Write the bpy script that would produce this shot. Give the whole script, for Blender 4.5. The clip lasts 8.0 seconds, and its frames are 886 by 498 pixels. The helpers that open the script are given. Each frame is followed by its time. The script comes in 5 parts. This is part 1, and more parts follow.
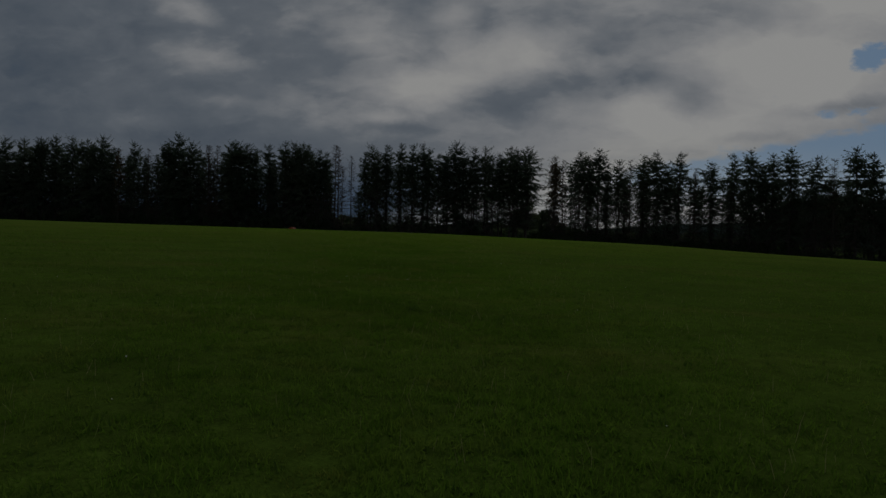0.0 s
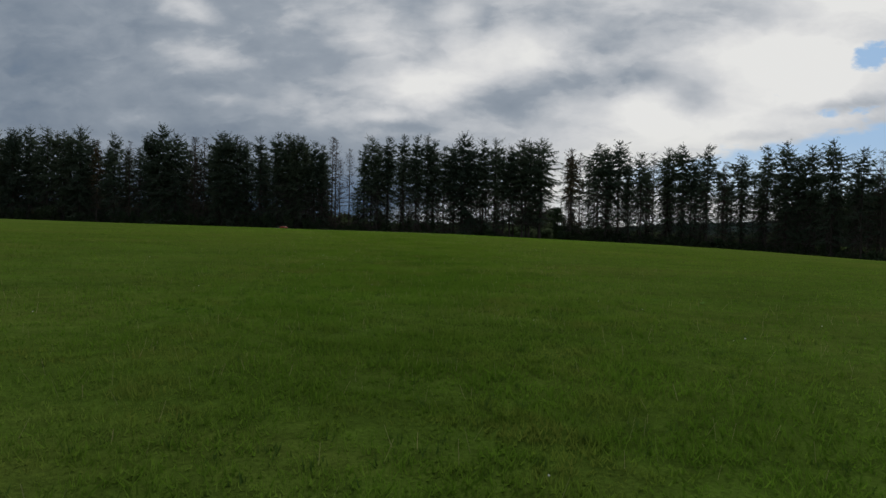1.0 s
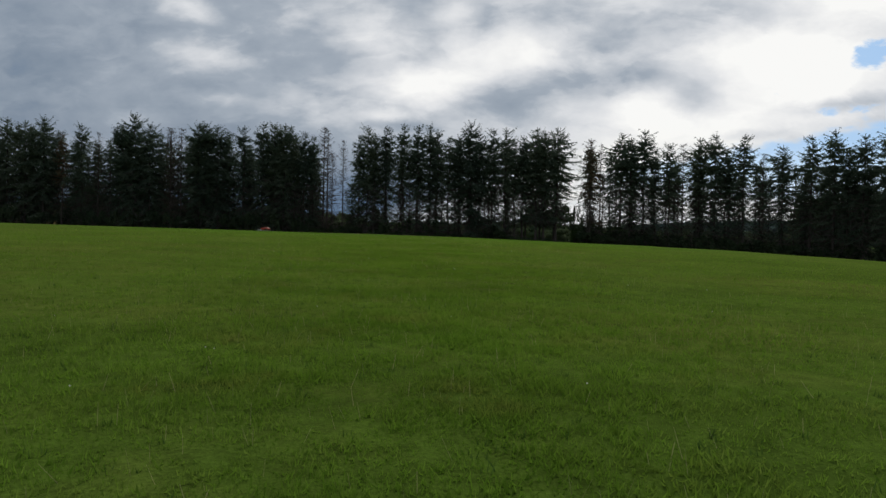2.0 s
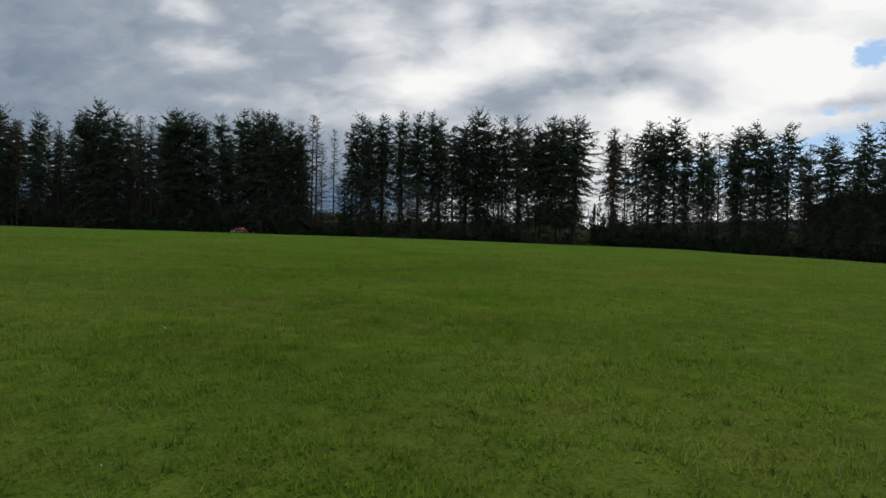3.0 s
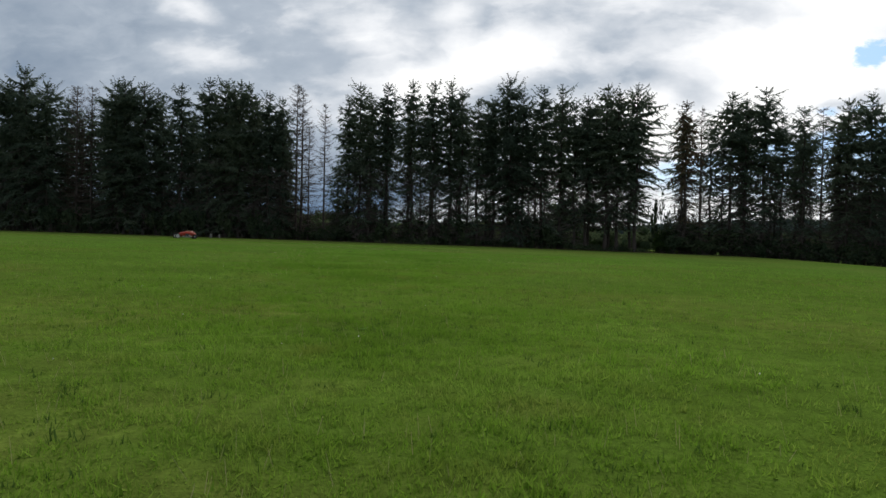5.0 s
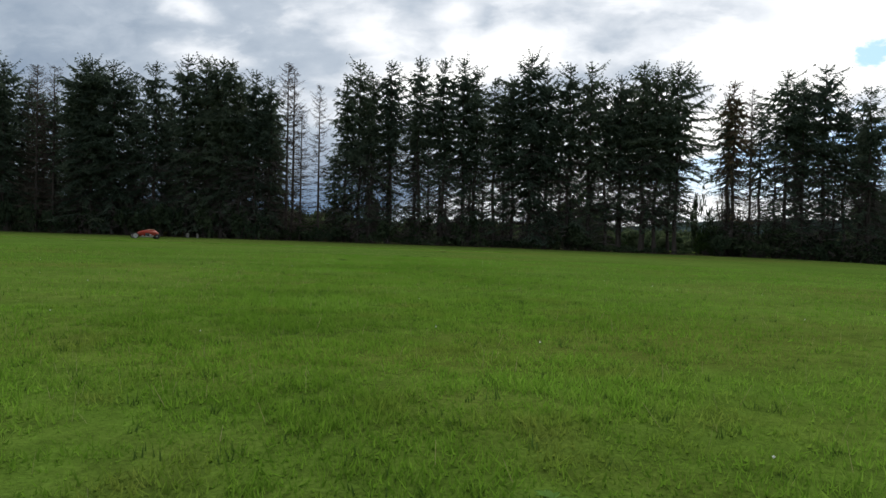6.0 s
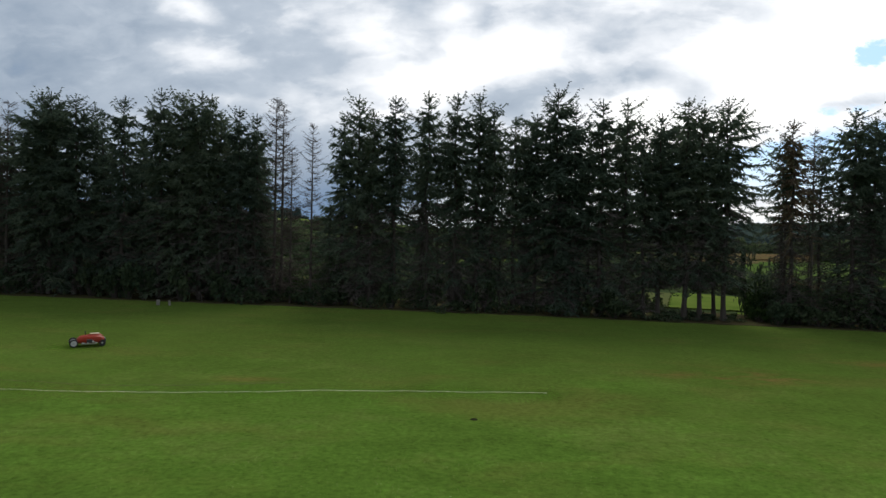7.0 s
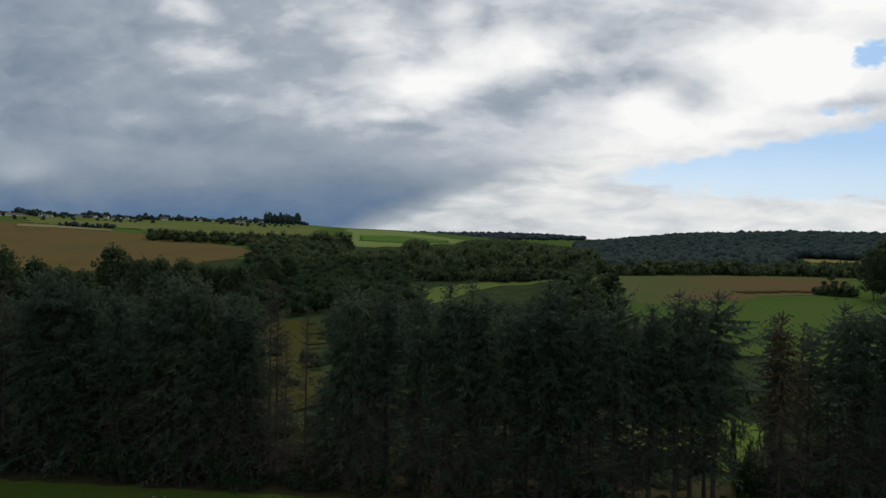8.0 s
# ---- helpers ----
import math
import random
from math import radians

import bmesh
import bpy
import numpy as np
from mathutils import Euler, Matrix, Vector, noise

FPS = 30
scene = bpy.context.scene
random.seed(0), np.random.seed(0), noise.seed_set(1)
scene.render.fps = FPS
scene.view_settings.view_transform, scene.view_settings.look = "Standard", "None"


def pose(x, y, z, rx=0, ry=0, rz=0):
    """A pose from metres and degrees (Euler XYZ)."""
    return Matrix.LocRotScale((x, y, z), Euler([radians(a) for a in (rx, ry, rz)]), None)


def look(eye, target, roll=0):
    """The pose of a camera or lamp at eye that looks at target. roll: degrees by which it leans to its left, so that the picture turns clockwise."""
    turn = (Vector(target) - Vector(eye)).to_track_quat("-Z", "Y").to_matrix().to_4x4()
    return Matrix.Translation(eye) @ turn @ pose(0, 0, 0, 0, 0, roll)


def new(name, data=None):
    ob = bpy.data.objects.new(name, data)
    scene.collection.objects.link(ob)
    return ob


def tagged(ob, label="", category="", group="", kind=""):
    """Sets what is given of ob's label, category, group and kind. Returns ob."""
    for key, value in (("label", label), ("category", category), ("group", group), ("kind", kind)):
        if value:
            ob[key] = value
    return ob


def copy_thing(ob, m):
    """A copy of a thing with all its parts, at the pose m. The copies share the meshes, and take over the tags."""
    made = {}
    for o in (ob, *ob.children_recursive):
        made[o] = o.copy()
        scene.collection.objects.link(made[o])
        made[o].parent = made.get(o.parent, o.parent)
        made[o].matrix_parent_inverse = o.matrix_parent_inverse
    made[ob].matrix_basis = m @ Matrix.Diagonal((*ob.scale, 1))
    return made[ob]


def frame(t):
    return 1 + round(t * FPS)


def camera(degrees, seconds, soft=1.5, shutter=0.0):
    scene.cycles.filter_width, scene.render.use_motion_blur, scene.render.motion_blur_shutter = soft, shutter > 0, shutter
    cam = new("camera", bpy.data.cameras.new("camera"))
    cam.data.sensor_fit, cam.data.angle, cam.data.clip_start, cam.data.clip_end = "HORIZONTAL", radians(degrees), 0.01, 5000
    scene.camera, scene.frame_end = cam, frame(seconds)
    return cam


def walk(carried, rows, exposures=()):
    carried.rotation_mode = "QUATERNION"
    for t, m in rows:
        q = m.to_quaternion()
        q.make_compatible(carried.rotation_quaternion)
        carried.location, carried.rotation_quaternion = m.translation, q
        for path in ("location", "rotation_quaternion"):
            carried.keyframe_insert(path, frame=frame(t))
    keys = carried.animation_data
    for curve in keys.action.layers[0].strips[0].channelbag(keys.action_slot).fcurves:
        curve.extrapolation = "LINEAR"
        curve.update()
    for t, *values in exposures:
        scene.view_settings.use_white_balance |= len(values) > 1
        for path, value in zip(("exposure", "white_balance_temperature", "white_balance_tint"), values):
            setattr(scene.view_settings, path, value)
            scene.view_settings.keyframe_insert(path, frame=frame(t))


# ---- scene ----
# ---- camera and its walk ----
cam = camera(67.1, 8.0, soft=1.5)
PITCH, LEAN, TURN = 89.25, -1.2, 0.0
ROWS = [
    (0.0, 0.0, 0.0, 0.0), (0.5, -0.42, 3.85, 0.13), (1.0, -0.79, 8.65, 0.19), (1.5, -1.13, 13.70, 0.37),
    (3.0, -1.81, 29.18, 0.78), (3.5, -2.24, 33.83, 0.97), (4.0, -2.78, 38.70, 1.14), (4.5, -3.31, 42.91, 1.22),
    (6.0, -4.71, 54.28, 1.27), (6.5, -5.05, 57.54, 1.23), (6.6, -5.09, 58.28, 1.23), (6.7, -5.67, 61.55, 2.93),
    (6.9, -5.62, 61.50, 4.45), (7.0, -5.63, 61.50, 5.62), (7.2, -5.58, 61.50, 8.04), (7.3, -5.55, 61.49, 9.10),
    (7.5, -5.47, 61.41, 11.69), (7.7, -5.37, 61.25, 14.40), (8.0, -5.40, 61.20, 18.50)]
TILTS = {0.0: (0.16, -0.1, -0.1), 0.5: (0.07, -0.15, -0.06), 1.0: (0.05, -0.13, -0.02)}
EXPOSURES = [(0.0, -1.93), (0.3, -1.4), (0.6, -0.95), (0.9, -0.42), (1.2, -0.1), (1.5, 0.0), (3.0, 0.0), (4.5, 0.2), (6.0, 0.55),
             (6.6, 0.68), (6.7, 0.8), (6.8, 0.85), (6.9, 0.68), (7.0, 0.52), (7.5, 0.32), (8.0, 0.02)]
walk(cam, [(t, pose(x, y, z, PITCH + TILTS.get(t, (0, 0, 0))[0], LEAN + TILTS.get(t, (0, 0, 0))[1], TURN + TILTS.get(t, (0, 0, 0))[2]))
           for t, x, y, z in ROWS], EXPOSURES)

# ---- sky and sun ----
SUN_ELEVATION, SUN_AZIMUTH = 38.0, 14.0          # azimuth from +y towards +x
world = bpy.data.worlds.new("sky")
scene.world = world
world.use_nodes = True
wt = world.node_tree
wt.nodes.clear()


def node(tree, kind, **values):
    n = tree.nodes.new(kind)
    for key, value in values.items():
        if key.startswith("i_"):
            n.inputs[key[2:].replace("_", " ")].default_value = value
        else:
            setattr(n, key, value)
    return n


def mth(tree, op, a, b=None, clamp=False):
    n = tree.nodes.new("ShaderNodeMath")
    n.operation, n.use_clamp = op, clamp
    for i, v in enumerate((a, b)):
        if v is None:
            continue
        if isinstance(v, (int, float)):
            n.inputs[i].default_value = v
        else:
            tree.links.new(v, n.inputs[i])
    return n.outputs[0]


def dot(tree, v, axis):
    n = tree.nodes.new("ShaderNodeVectorMath")
    n.operation = "DOT_PRODUCT"
    tree.links.new(v, n.inputs[0])
    n.inputs[1].default_value = axis
    return n.outputs["Value"]


def ranged(tree, v, a, b, c=0.0, d=1.0, kind="SMOOTHSTEP"):
    n = tree.nodes.new("ShaderNodeMapRange")
    n.interpolation_type = kind
    tree.links.new(v, n.inputs[0])
    for i, value in enumerate((a, b, c, d)):
        n.inputs[i + 1].default_value = value
    return n.outputs[0]


def mixed(tree, f, a, b, blend="MIX"):
    n = tree.nodes.new("ShaderNodeMix")
    n.data_type, n.blend_type = "RGBA", blend
    for i, v in ((0, f), (6, a), (7, b)):
        if isinstance(v, (int, float)):
            n.inputs[i].default_value = v
        elif isinstance(v, tuple):
            n.inputs[i].default_value = (*v[:3], 1)
        else:
            tree.links.new(v, n.inputs[i])
    return n.outputs[2]


def fbm(tree, vec, scale, detail=5.0, rough=0.55, distortion=0.0, size=(1, 1, 1)):
    if size != (1, 1, 1):
        m = node(tree, "ShaderNodeMapping", i_Scale=size)
        tree.links.new(vec, m.inputs[0])
        vec = m.outputs[0]
    n = node(tree, "ShaderNodeTexNoise", i_Scale=scale, i_Detail=detail, i_Roughness=rough, i_Distortion=distortion)
    tree.links.new(vec, n.inputs["Vector"])
    return n.outputs["Fac"]


def blob(tree, vec, x, y, wide, high, slope, amount):
    """A soft patch of cloud, centred at (x, y) on the sky's chart, falling off over wide and high."""
    m = node(tree, "ShaderNodeMapping", vector_type="TEXTURE", i_Location=(x, y, 0), i_Rotation=(0, 0, radians(slope)), i_Scale=(wide, high, 1))
    tree.links.new(vec, m.inputs[0])
    n = tree.nodes.new("ShaderNodeVectorMath")
    n.operation = "LENGTH"
    tree.links.new(m.outputs[0], n.inputs[0])
    return ranged(tree, n.outputs["Value"], 0.0, 1.0, amount, 0.0)


def added(tree, values):
    total = values[0]
    for v in values[1:]:
        total = mth(tree, "ADD", total, v)
    return total


def chart(tree, direction):
    """The southern sky laid out flat: x to the right and y up, in units of about five degrees, from a point low over the horizon."""
    turn = Euler((radians(89.25), radians(-1.2), 0)).to_matrix()
    right, up, ahead = (turn @ Vector(a) for a in ((1, 0, 0), (0, 1, 0), (0, 0, -1)))
    f = mth(tree, "MAXIMUM", dot(tree, direction, ahead), 0.12)
    c = tree.nodes.new("ShaderNodeCombineXYZ")
    tree.links.new(mth(tree, "MULTIPLY", mth(tree, "DIVIDE", dot(tree, direction, right), f), 11.82), c.inputs[0])
    tree.links.new(mth(tree, "MULTIPLY", mth(tree, "DIVIDE", dot(tree, direction, up), f), 11.82), c.inputs[1])
    return c.outputs[0], dot(tree, direction, ahead)


def warped(tree, vec, scale, amount, size=(1, 1, 1)):
    n = node(tree, "ShaderNodeTexNoise", i_Scale=scale, i_Detail=4.0, i_Roughness=0.55)
    m = node(tree, "ShaderNodeMapping", i_Scale=size)
    tree.links.new(vec, m.inputs[0])
    tree.links.new(m.outputs[0], n.inputs["Vector"])
    a = tree.nodes.new("ShaderNodeVectorMath")
    a.operation = "MULTIPLY_ADD"
    tree.links.new(n.outputs["Color"], a.inputs[0])
    a.inputs[1].default_value = (amount, amount * 0.6, 0)
    a.inputs[2].default_value = (-amount / 2, -amount * 0.3, 0)
    s = tree.nodes.new("ShaderNodeVectorMath")
    s.operation = "ADD"
    tree.links.new(vec, s.inputs[0])
    tree.links.new(a.outputs[0], s.inputs[1])
    return s.outputs[0]


# patches of the cloud cover: x, y, width, height, slope, brighter or darker
BRIGHT = [(0.9, 3.35, 2.3, 0.85, 16, 0.36), (-0.6, 2.85, 1.5, 0.5, -3, 0.36), (-1.2, 3.7, 1.1, 0.6, 0, 0.26), (-4.6, 4.3, 1.1, 0.40, -25, 0.34),
          (-4.45, 3.45, 1.5, 0.5, -6, 0.32), (-4.0, 2.68, 1.1, 0.22, -8, 0.14), (-5.3, 2.3, 0.9, 0.3, 0, 0.14), (-2.2, 2.5, 1.8, 0.4, 0, 0.12),
          (3.6, 2.5, 0.95, 0.6, 0, 0.34), (6.3, 3.2, 2.9, 1.3, 0, 0.42), (4.2, 2.0, 2.9, 0.7, 8, 0.34), (7.0, 4.4, 1.8, 0.6, 0, 0.24),
          (-0.9, 2.38, 0.8, 0.2, 0, 0.24), (-2.4, 4.1, 2.6, 0.8, 0, 0.12), (0.2, 4.2, 0.8, 0.5, 0, 0.2)]
DARK = [(-7.6, 3.0, 2.2, 1.8, 0, -0.14), (-4.4, 1.95, 3.0, 0.45, -3, -0.16), (4.1, 3.95, 3.1, 0.75, 5, -0.19), (2.6, 3.62, 1.1, 0.42, 15, -0.07),
        (1.5, 2.72, 2.0, 0.6, 9, -0.22), (2.6, 3.05, 1.3, 0.5, -5, -0.10), (3.55, 3.1, 1.0, 0.42, -10, -0.15), (4.6, 2.78, 1.05, 0.7, 25, -0.17),
        (2.0, 4.25, 1.0, 0.5, 0, -0.14), (0.7, 4.0, 0.7, 0.4, 0, -0.10), (7.0, 2.55, 1.6, 0.24, 6, -0.30), (5.3, 2.0, 1.2, 0.14, 6, -0.16),
        (-0.6, 2.2, 0.9, 0.22, -8, -0.14), (-5.6, 3.9, 1.2, 0.6, 0, -0.06), (-2.2, 1.75, 1.8, 0.6, 0, -0.12)]
BLUE = [(7.75, 3.52, 0.95, 0.5, 32, 0.74), (7.0, 2.42, 1.1, 0.24, 8, 0.50)]

coords = wt.nodes.new("ShaderNodeTexCoord")
flat, ahead = chart(wt, coords.outputs["Generated"])
soft_flat = warped(wt, warped(wt, flat, 1.1, 0.45, (0.85, 1.2, 1)), 3.2, 0.26, (0.8, 1.3, 1))
cover = added(wt, [blob(wt, soft_flat, *b) for b in BRIGHT] + [blob(wt, soft_flat, *b) for b in DARK])
ragged = fbm(wt, flat, 2.6, 6.0, 0.58, 0.2, (0.75, 1.45, 1))
wisps = mth(wt, "MULTIPLY", mth(wt, "SUBTRACT", fbm(wt, flat, 0.95, 8.0, 0.52, 0.15, (0.75, 1.25, 1)), 0.5), 0.44)
east = wt.nodes.new("ShaderNodeSeparateXYZ")
wt.links.new(flat, east.inputs[0])
cover = mth(wt, "ADD", cover, ranged(wt, east.outputs[0], -5.5, 5.0, 0.42, 0.76))


def floats(tree, f, a, b):
    n = tree.nodes.new("ShaderNodeMix")
    for i, v in ((0, f), (2, a), (3, b)):
        if isinstance(v, (int, float)):
            n.inputs[i].default_value = v
        else:
            tree.links.new(v, n.inputs[i])
    return n.outputs[0]


# the low sky: a rain curtain to the left of a slanting edge, a pale band under it to the right
edge = wt.nodes.new("ShaderNodeSeparateXYZ")
wt.links.new(warped(wt, flat, 1.0, 0.45, (0.7, 1.2, 1)), edge.inputs[0])
sx, sy = edge.outputs[0], edge.outputs[1]
beside = mth(wt, "ADD", mth(wt, "MULTIPLY", sx, -0.359), mth(wt, "ADD", mth(wt, "MULTIPLY", sy, 0.933), -0.80))
curtain = ranged(wt, beside, -0.2, 0.38)
streaks = mth(wt, "SUBTRACT", fbm(wt, warped(wt, flat, 0.8, 0.5), 1.4, 6.0, 0.55, 0.35, (0.5, 2.3, 1)), 0.5)
pale = mth(wt, "ADD", mth(wt, "MULTIPLY", streaks, 0.75), ranged(wt, sx, -0.5, 3.0, 0.66, 0.80))
rain = added(wt, [ranged(wt, sy, 0.45, 1.9, 0.04, 0.40), mth(wt, "MULTIPLY", ranged(wt, sx, -2.0, 1.6), ranged(wt, sy, 0.8, 1.8, 0.0, 0.30)),
                  blob(wt, soft_flat, -7.4, 1.35, 0.9, 0.4, 0, 0.2), mth(wt, "MULTIPLY", streaks, 0.10)])
low = ranged(wt, sy, 1.35, 2.35, 1.0, 0.0)
low = mth(wt, "MULTIPLY", low, ranged(wt, mth(wt, "SUBTRACT", sx, sy), 1.0, 2.2, 1.0, 0.75))
cover = floats(wt, low, cover, floats(wt, curtain, pale, rain))
billows = mth(wt, "MULTIPLY", mth(wt, "SUBTRACT", ranged(wt, fbm(wt, soft_flat, 0.85, 7.0, 0.56, 0.4, (0.62, 1.5, 1)), 0.44, 0.58), 0.5), 0.10)
busy = mth(wt, "ADD", mth(wt, "ADD", wisps, billows), mth(wt, "MULTIPLY", mth(wt, "SUBTRACT", ragged, 0.5), 0.22))
cover = mth(wt, "ADD", cover, mth(wt, "MULTIPLY", busy, floats(wt, low, 0.85, 0.35)))
around = mth(wt, "ADD", mth(wt, "MULTIPLY", fbm(wt, coords.outputs["Generated"], 2.2, 6.0, 0.55, 0.2, (1, 1, 2.2)), 0.9), 0.10)
front = ranged(wt, ahead, 0.25, 0.55)
mix_cover = wt.nodes.new("ShaderNodeMix")
wt.links.new(front, mix_cover.inputs[0])
wt.links.new(around, mix_cover.inputs[2])
wt.links.new(cover, mix_cover.inputs[3])
ramp = wt.nodes.new("ShaderNodeValToRGB")
wt.links.new(mix_cover.outputs[0], ramp.inputs[0])
stops = ramp.color_ramp.elements
stops[0].position, stops[0].color = 0.0, (0.080, 0.155, 0.275, 1)
stops[1].position, stops[1].color = 1.0, (0.945, 0.945, 0.93, 1)
for p, c in ((0.25, (0.215, 0.268, 0.34)), (0.5, (0.355, 0.405, 0.47)), (0.75, (0.69, 0.71, 0.74)), (0.88, (0.84, 0.845, 0.85))):
    stops.new(p).color = (*c, 1)
blue_edge = wt.nodes.new("ShaderNodeSeparateXYZ")
wt.links.new(warped(wt, flat, 1.5, 0.5, (0.7, 1.6, 1)), blue_edge.inputs[0])
bx, by = blue_edge.outputs[0], blue_edge.outputs[1]
tip = mth(wt, "ADD", bx, -3.0)
upper = mth(wt, "SUBTRACT", mth(wt, "ADD", mth(wt, "MULTIPLY", tip, 0.205), 1.40), by)
lower = mth(wt, "ADD", mth(wt, "SUBTRACT", by, 0.99), mth(wt, "MULTIPLY", tip, 0.055))
wedge = mth(wt, "MINIMUM", upper, lower)
wedge = mth(wt, "ADD", wedge, mth(wt, "ADD", mth(wt, "MULTIPLY", streaks, 0.45), mth(wt, "MULTIPLY", mth(wt, "SUBTRACT", ragged, 0.5), 0.5)))
clear = mth(wt, "MULTIPLY", ranged(wt, wedge, -0.02, 0.22), ranged(wt, bx, 2.6, 3.6))
flecks = ranged(wt, mth(wt, "ADD", added(wt, [blob(wt, soft_flat, *b) for b in BLUE]), mth(wt, "MULTIPLY", mth(wt, "SUBTRACT", ragged, 0.5), 1.4)), 0.26, 0.6)
clear = mth(wt, "MULTIPLY", mth(wt, "MAXIMUM", clear, flecks), front)
nishita = node(wt, "ShaderNodeTexSky", sky_type="NISHITA", sun_disc=False, sun_elevation=radians(SUN_ELEVATION), sun_rotation=radians(SUN_AZIMUTH))
lit = wt.nodes.new("ShaderNodeVectorMath")
lit.operation = "SCALE"
wt.links.new(nishita.outputs[0], lit.inputs[0])
lit.inputs["Scale"].default_value = 0.09
backing = node(wt, "ShaderNodeBackground", i_Strength=1.0)
deep = mixed(wt, ranged(wt, by, 1.0, 2.0), (0.52, 0.70, 0.90), (0.34, 0.56, 0.86))
warm = mth(wt, "MULTIPLY", mth(wt, "MULTIPLY", mth(wt, "SUBTRACT", 1.0, curtain), low), front)
clouds = mixed(wt, warm, ramp.outputs[0], mixed(wt, 1.0, ramp.outputs[0], (1.0, 1.0, 0.97), "MULTIPLY"))
wt.links.new(mixed(wt, clear, clouds, mixed(wt, 0.8, lit.outputs[0], deep)), backing.inputs["Color"])
wt.links.new(backing.outputs[0], node(wt, "ShaderNodeOutputWorld").inputs[0])

sun = bpy.data.lights.new("sun", "SUN")
sun.energy, sun.angle, sun.color = 2.65, radians(36), (1.0, 0.95, 0.87)
sun_dir = Vector((math.sin(radians(SUN_AZIMUTH)) * math.cos(radians(SUN_ELEVATION)), math.cos(radians(SUN_AZIMUTH)) * math.cos(radians(SUN_ELEVATION)), math.sin(radians(SUN_ELEVATION))))
new("sun", sun).matrix_world = look(sun_dir * 100, (0, 0, 0))


# ---- materials ----
def material(name, colors, scale=1.0, rough=0.8, bump=0.0, island=0.0, each=0.0, metal=0.0, gloss=0.3, fine=8.0, through_light=0.0, size=(1, 1, 1), double=0.35, darker_south=1.0, straw=0.0):
    """A surface of two or three colours, mottled at a coarse and a fine scale, in metres."""
    m = bpy.data.materials.new(name)
    m.use_nodes = True
    t = m.node_tree
    b = t.nodes["Principled BSDF"]
    tc = t.nodes.new("ShaderNodeTexCoord")
    coarse = fbm(t, tc.outputs["Object"], 1.0 / scale, 4.0, 0.55, 0.2, size)
    grain = fbm(t, tc.outputs["Object"], fine / scale, 5.0, 0.6, 0.0, size)
    r = t.nodes.new("ShaderNodeValToRGB")
    e = r.color_ramp.elements
    e[0].position, e[1].position = 0.32, 0.68
    e[0].color, e[1].color = (*colors[0], 1), (*colors[-1], 1)
    if len(colors) > 2:
        e.new(0.5).color = (*colors[1], 1)
    value = mth(t, "ADD", mth(t, "MULTIPLY", coarse, 1 - double), mth(t, "MULTIPLY", grain, double))
    if island:
        g = t.nodes.new("ShaderNodeNewGeometry")
        value = mth(t, "ADD", value, mth(t, "MULTIPLY", mth(t, "SUBTRACT", g.outputs["Random Per Island"], 0.5), island))
    if each:
        o = t.nodes.new("ShaderNodeObjectInfo")
        value = mth(t, "ADD", value, mth(t, "MULTIPLY", mth(t, "SUBTRACT", o.outputs["Random"], 0.5), each))
    t.links.new(value, r.inputs[0])
    tint = r.outputs[0]
    if darker_south != 1.0:            # dimmer light at the south end of the field, put into the grass colour
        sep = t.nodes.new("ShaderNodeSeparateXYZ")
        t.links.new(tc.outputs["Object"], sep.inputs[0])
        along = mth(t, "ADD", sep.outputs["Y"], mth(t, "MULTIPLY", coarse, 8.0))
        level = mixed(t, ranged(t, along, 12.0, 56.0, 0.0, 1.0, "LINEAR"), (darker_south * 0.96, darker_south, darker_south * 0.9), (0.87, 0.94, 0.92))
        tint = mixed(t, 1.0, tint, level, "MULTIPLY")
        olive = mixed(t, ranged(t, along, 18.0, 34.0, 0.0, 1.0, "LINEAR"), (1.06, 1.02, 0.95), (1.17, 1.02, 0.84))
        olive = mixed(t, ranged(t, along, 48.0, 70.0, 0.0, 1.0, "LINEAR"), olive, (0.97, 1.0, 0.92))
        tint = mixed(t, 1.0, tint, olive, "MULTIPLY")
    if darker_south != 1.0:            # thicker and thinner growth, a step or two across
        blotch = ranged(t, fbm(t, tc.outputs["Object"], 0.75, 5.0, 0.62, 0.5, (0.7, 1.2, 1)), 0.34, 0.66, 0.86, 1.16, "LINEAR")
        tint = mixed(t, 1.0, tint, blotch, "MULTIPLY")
    if straw:                          # dry, yellowed spots
        spots = ranged(t, fbm(t, tc.outputs["Object"], 1.5, 6.0, 0.62, 0.3), 0.50, 0.72, 0.0, straw)
        tint = mixed(t, spots, tint, (0.155, 0.135, 0.04))
    t.links.new(tint, b.inputs["Base Color"])
    b.inputs["Roughness"].default_value, b.inputs["Metallic"].default_value = rough, metal
    b.inputs["Specular IOR Level"].default_value = gloss
    if through_light:
        tl = t.nodes.new("ShaderNodeBsdfTranslucent")
        t.links.new(tint, tl.inputs[0])
        mix = t.nodes.new("ShaderNodeMixShader")
        mix.inputs[0].default_value = through_light
        t.links.new(b.outputs[0], mix.inputs[1])
        t.links.new(tl.outputs[0], mix.inputs[2])
        t.links.new(mix.outputs[0], t.nodes["Material Output"].inputs[0])
    if bump:
        n = node(t, "ShaderNodeBump", i_Strength=bump, i_Distance=0.05 * scale)
        t.links.new(grain, n.inputs["Height"])
        t.links.new(n.outputs[0], b.inputs["Normal"])
    return m


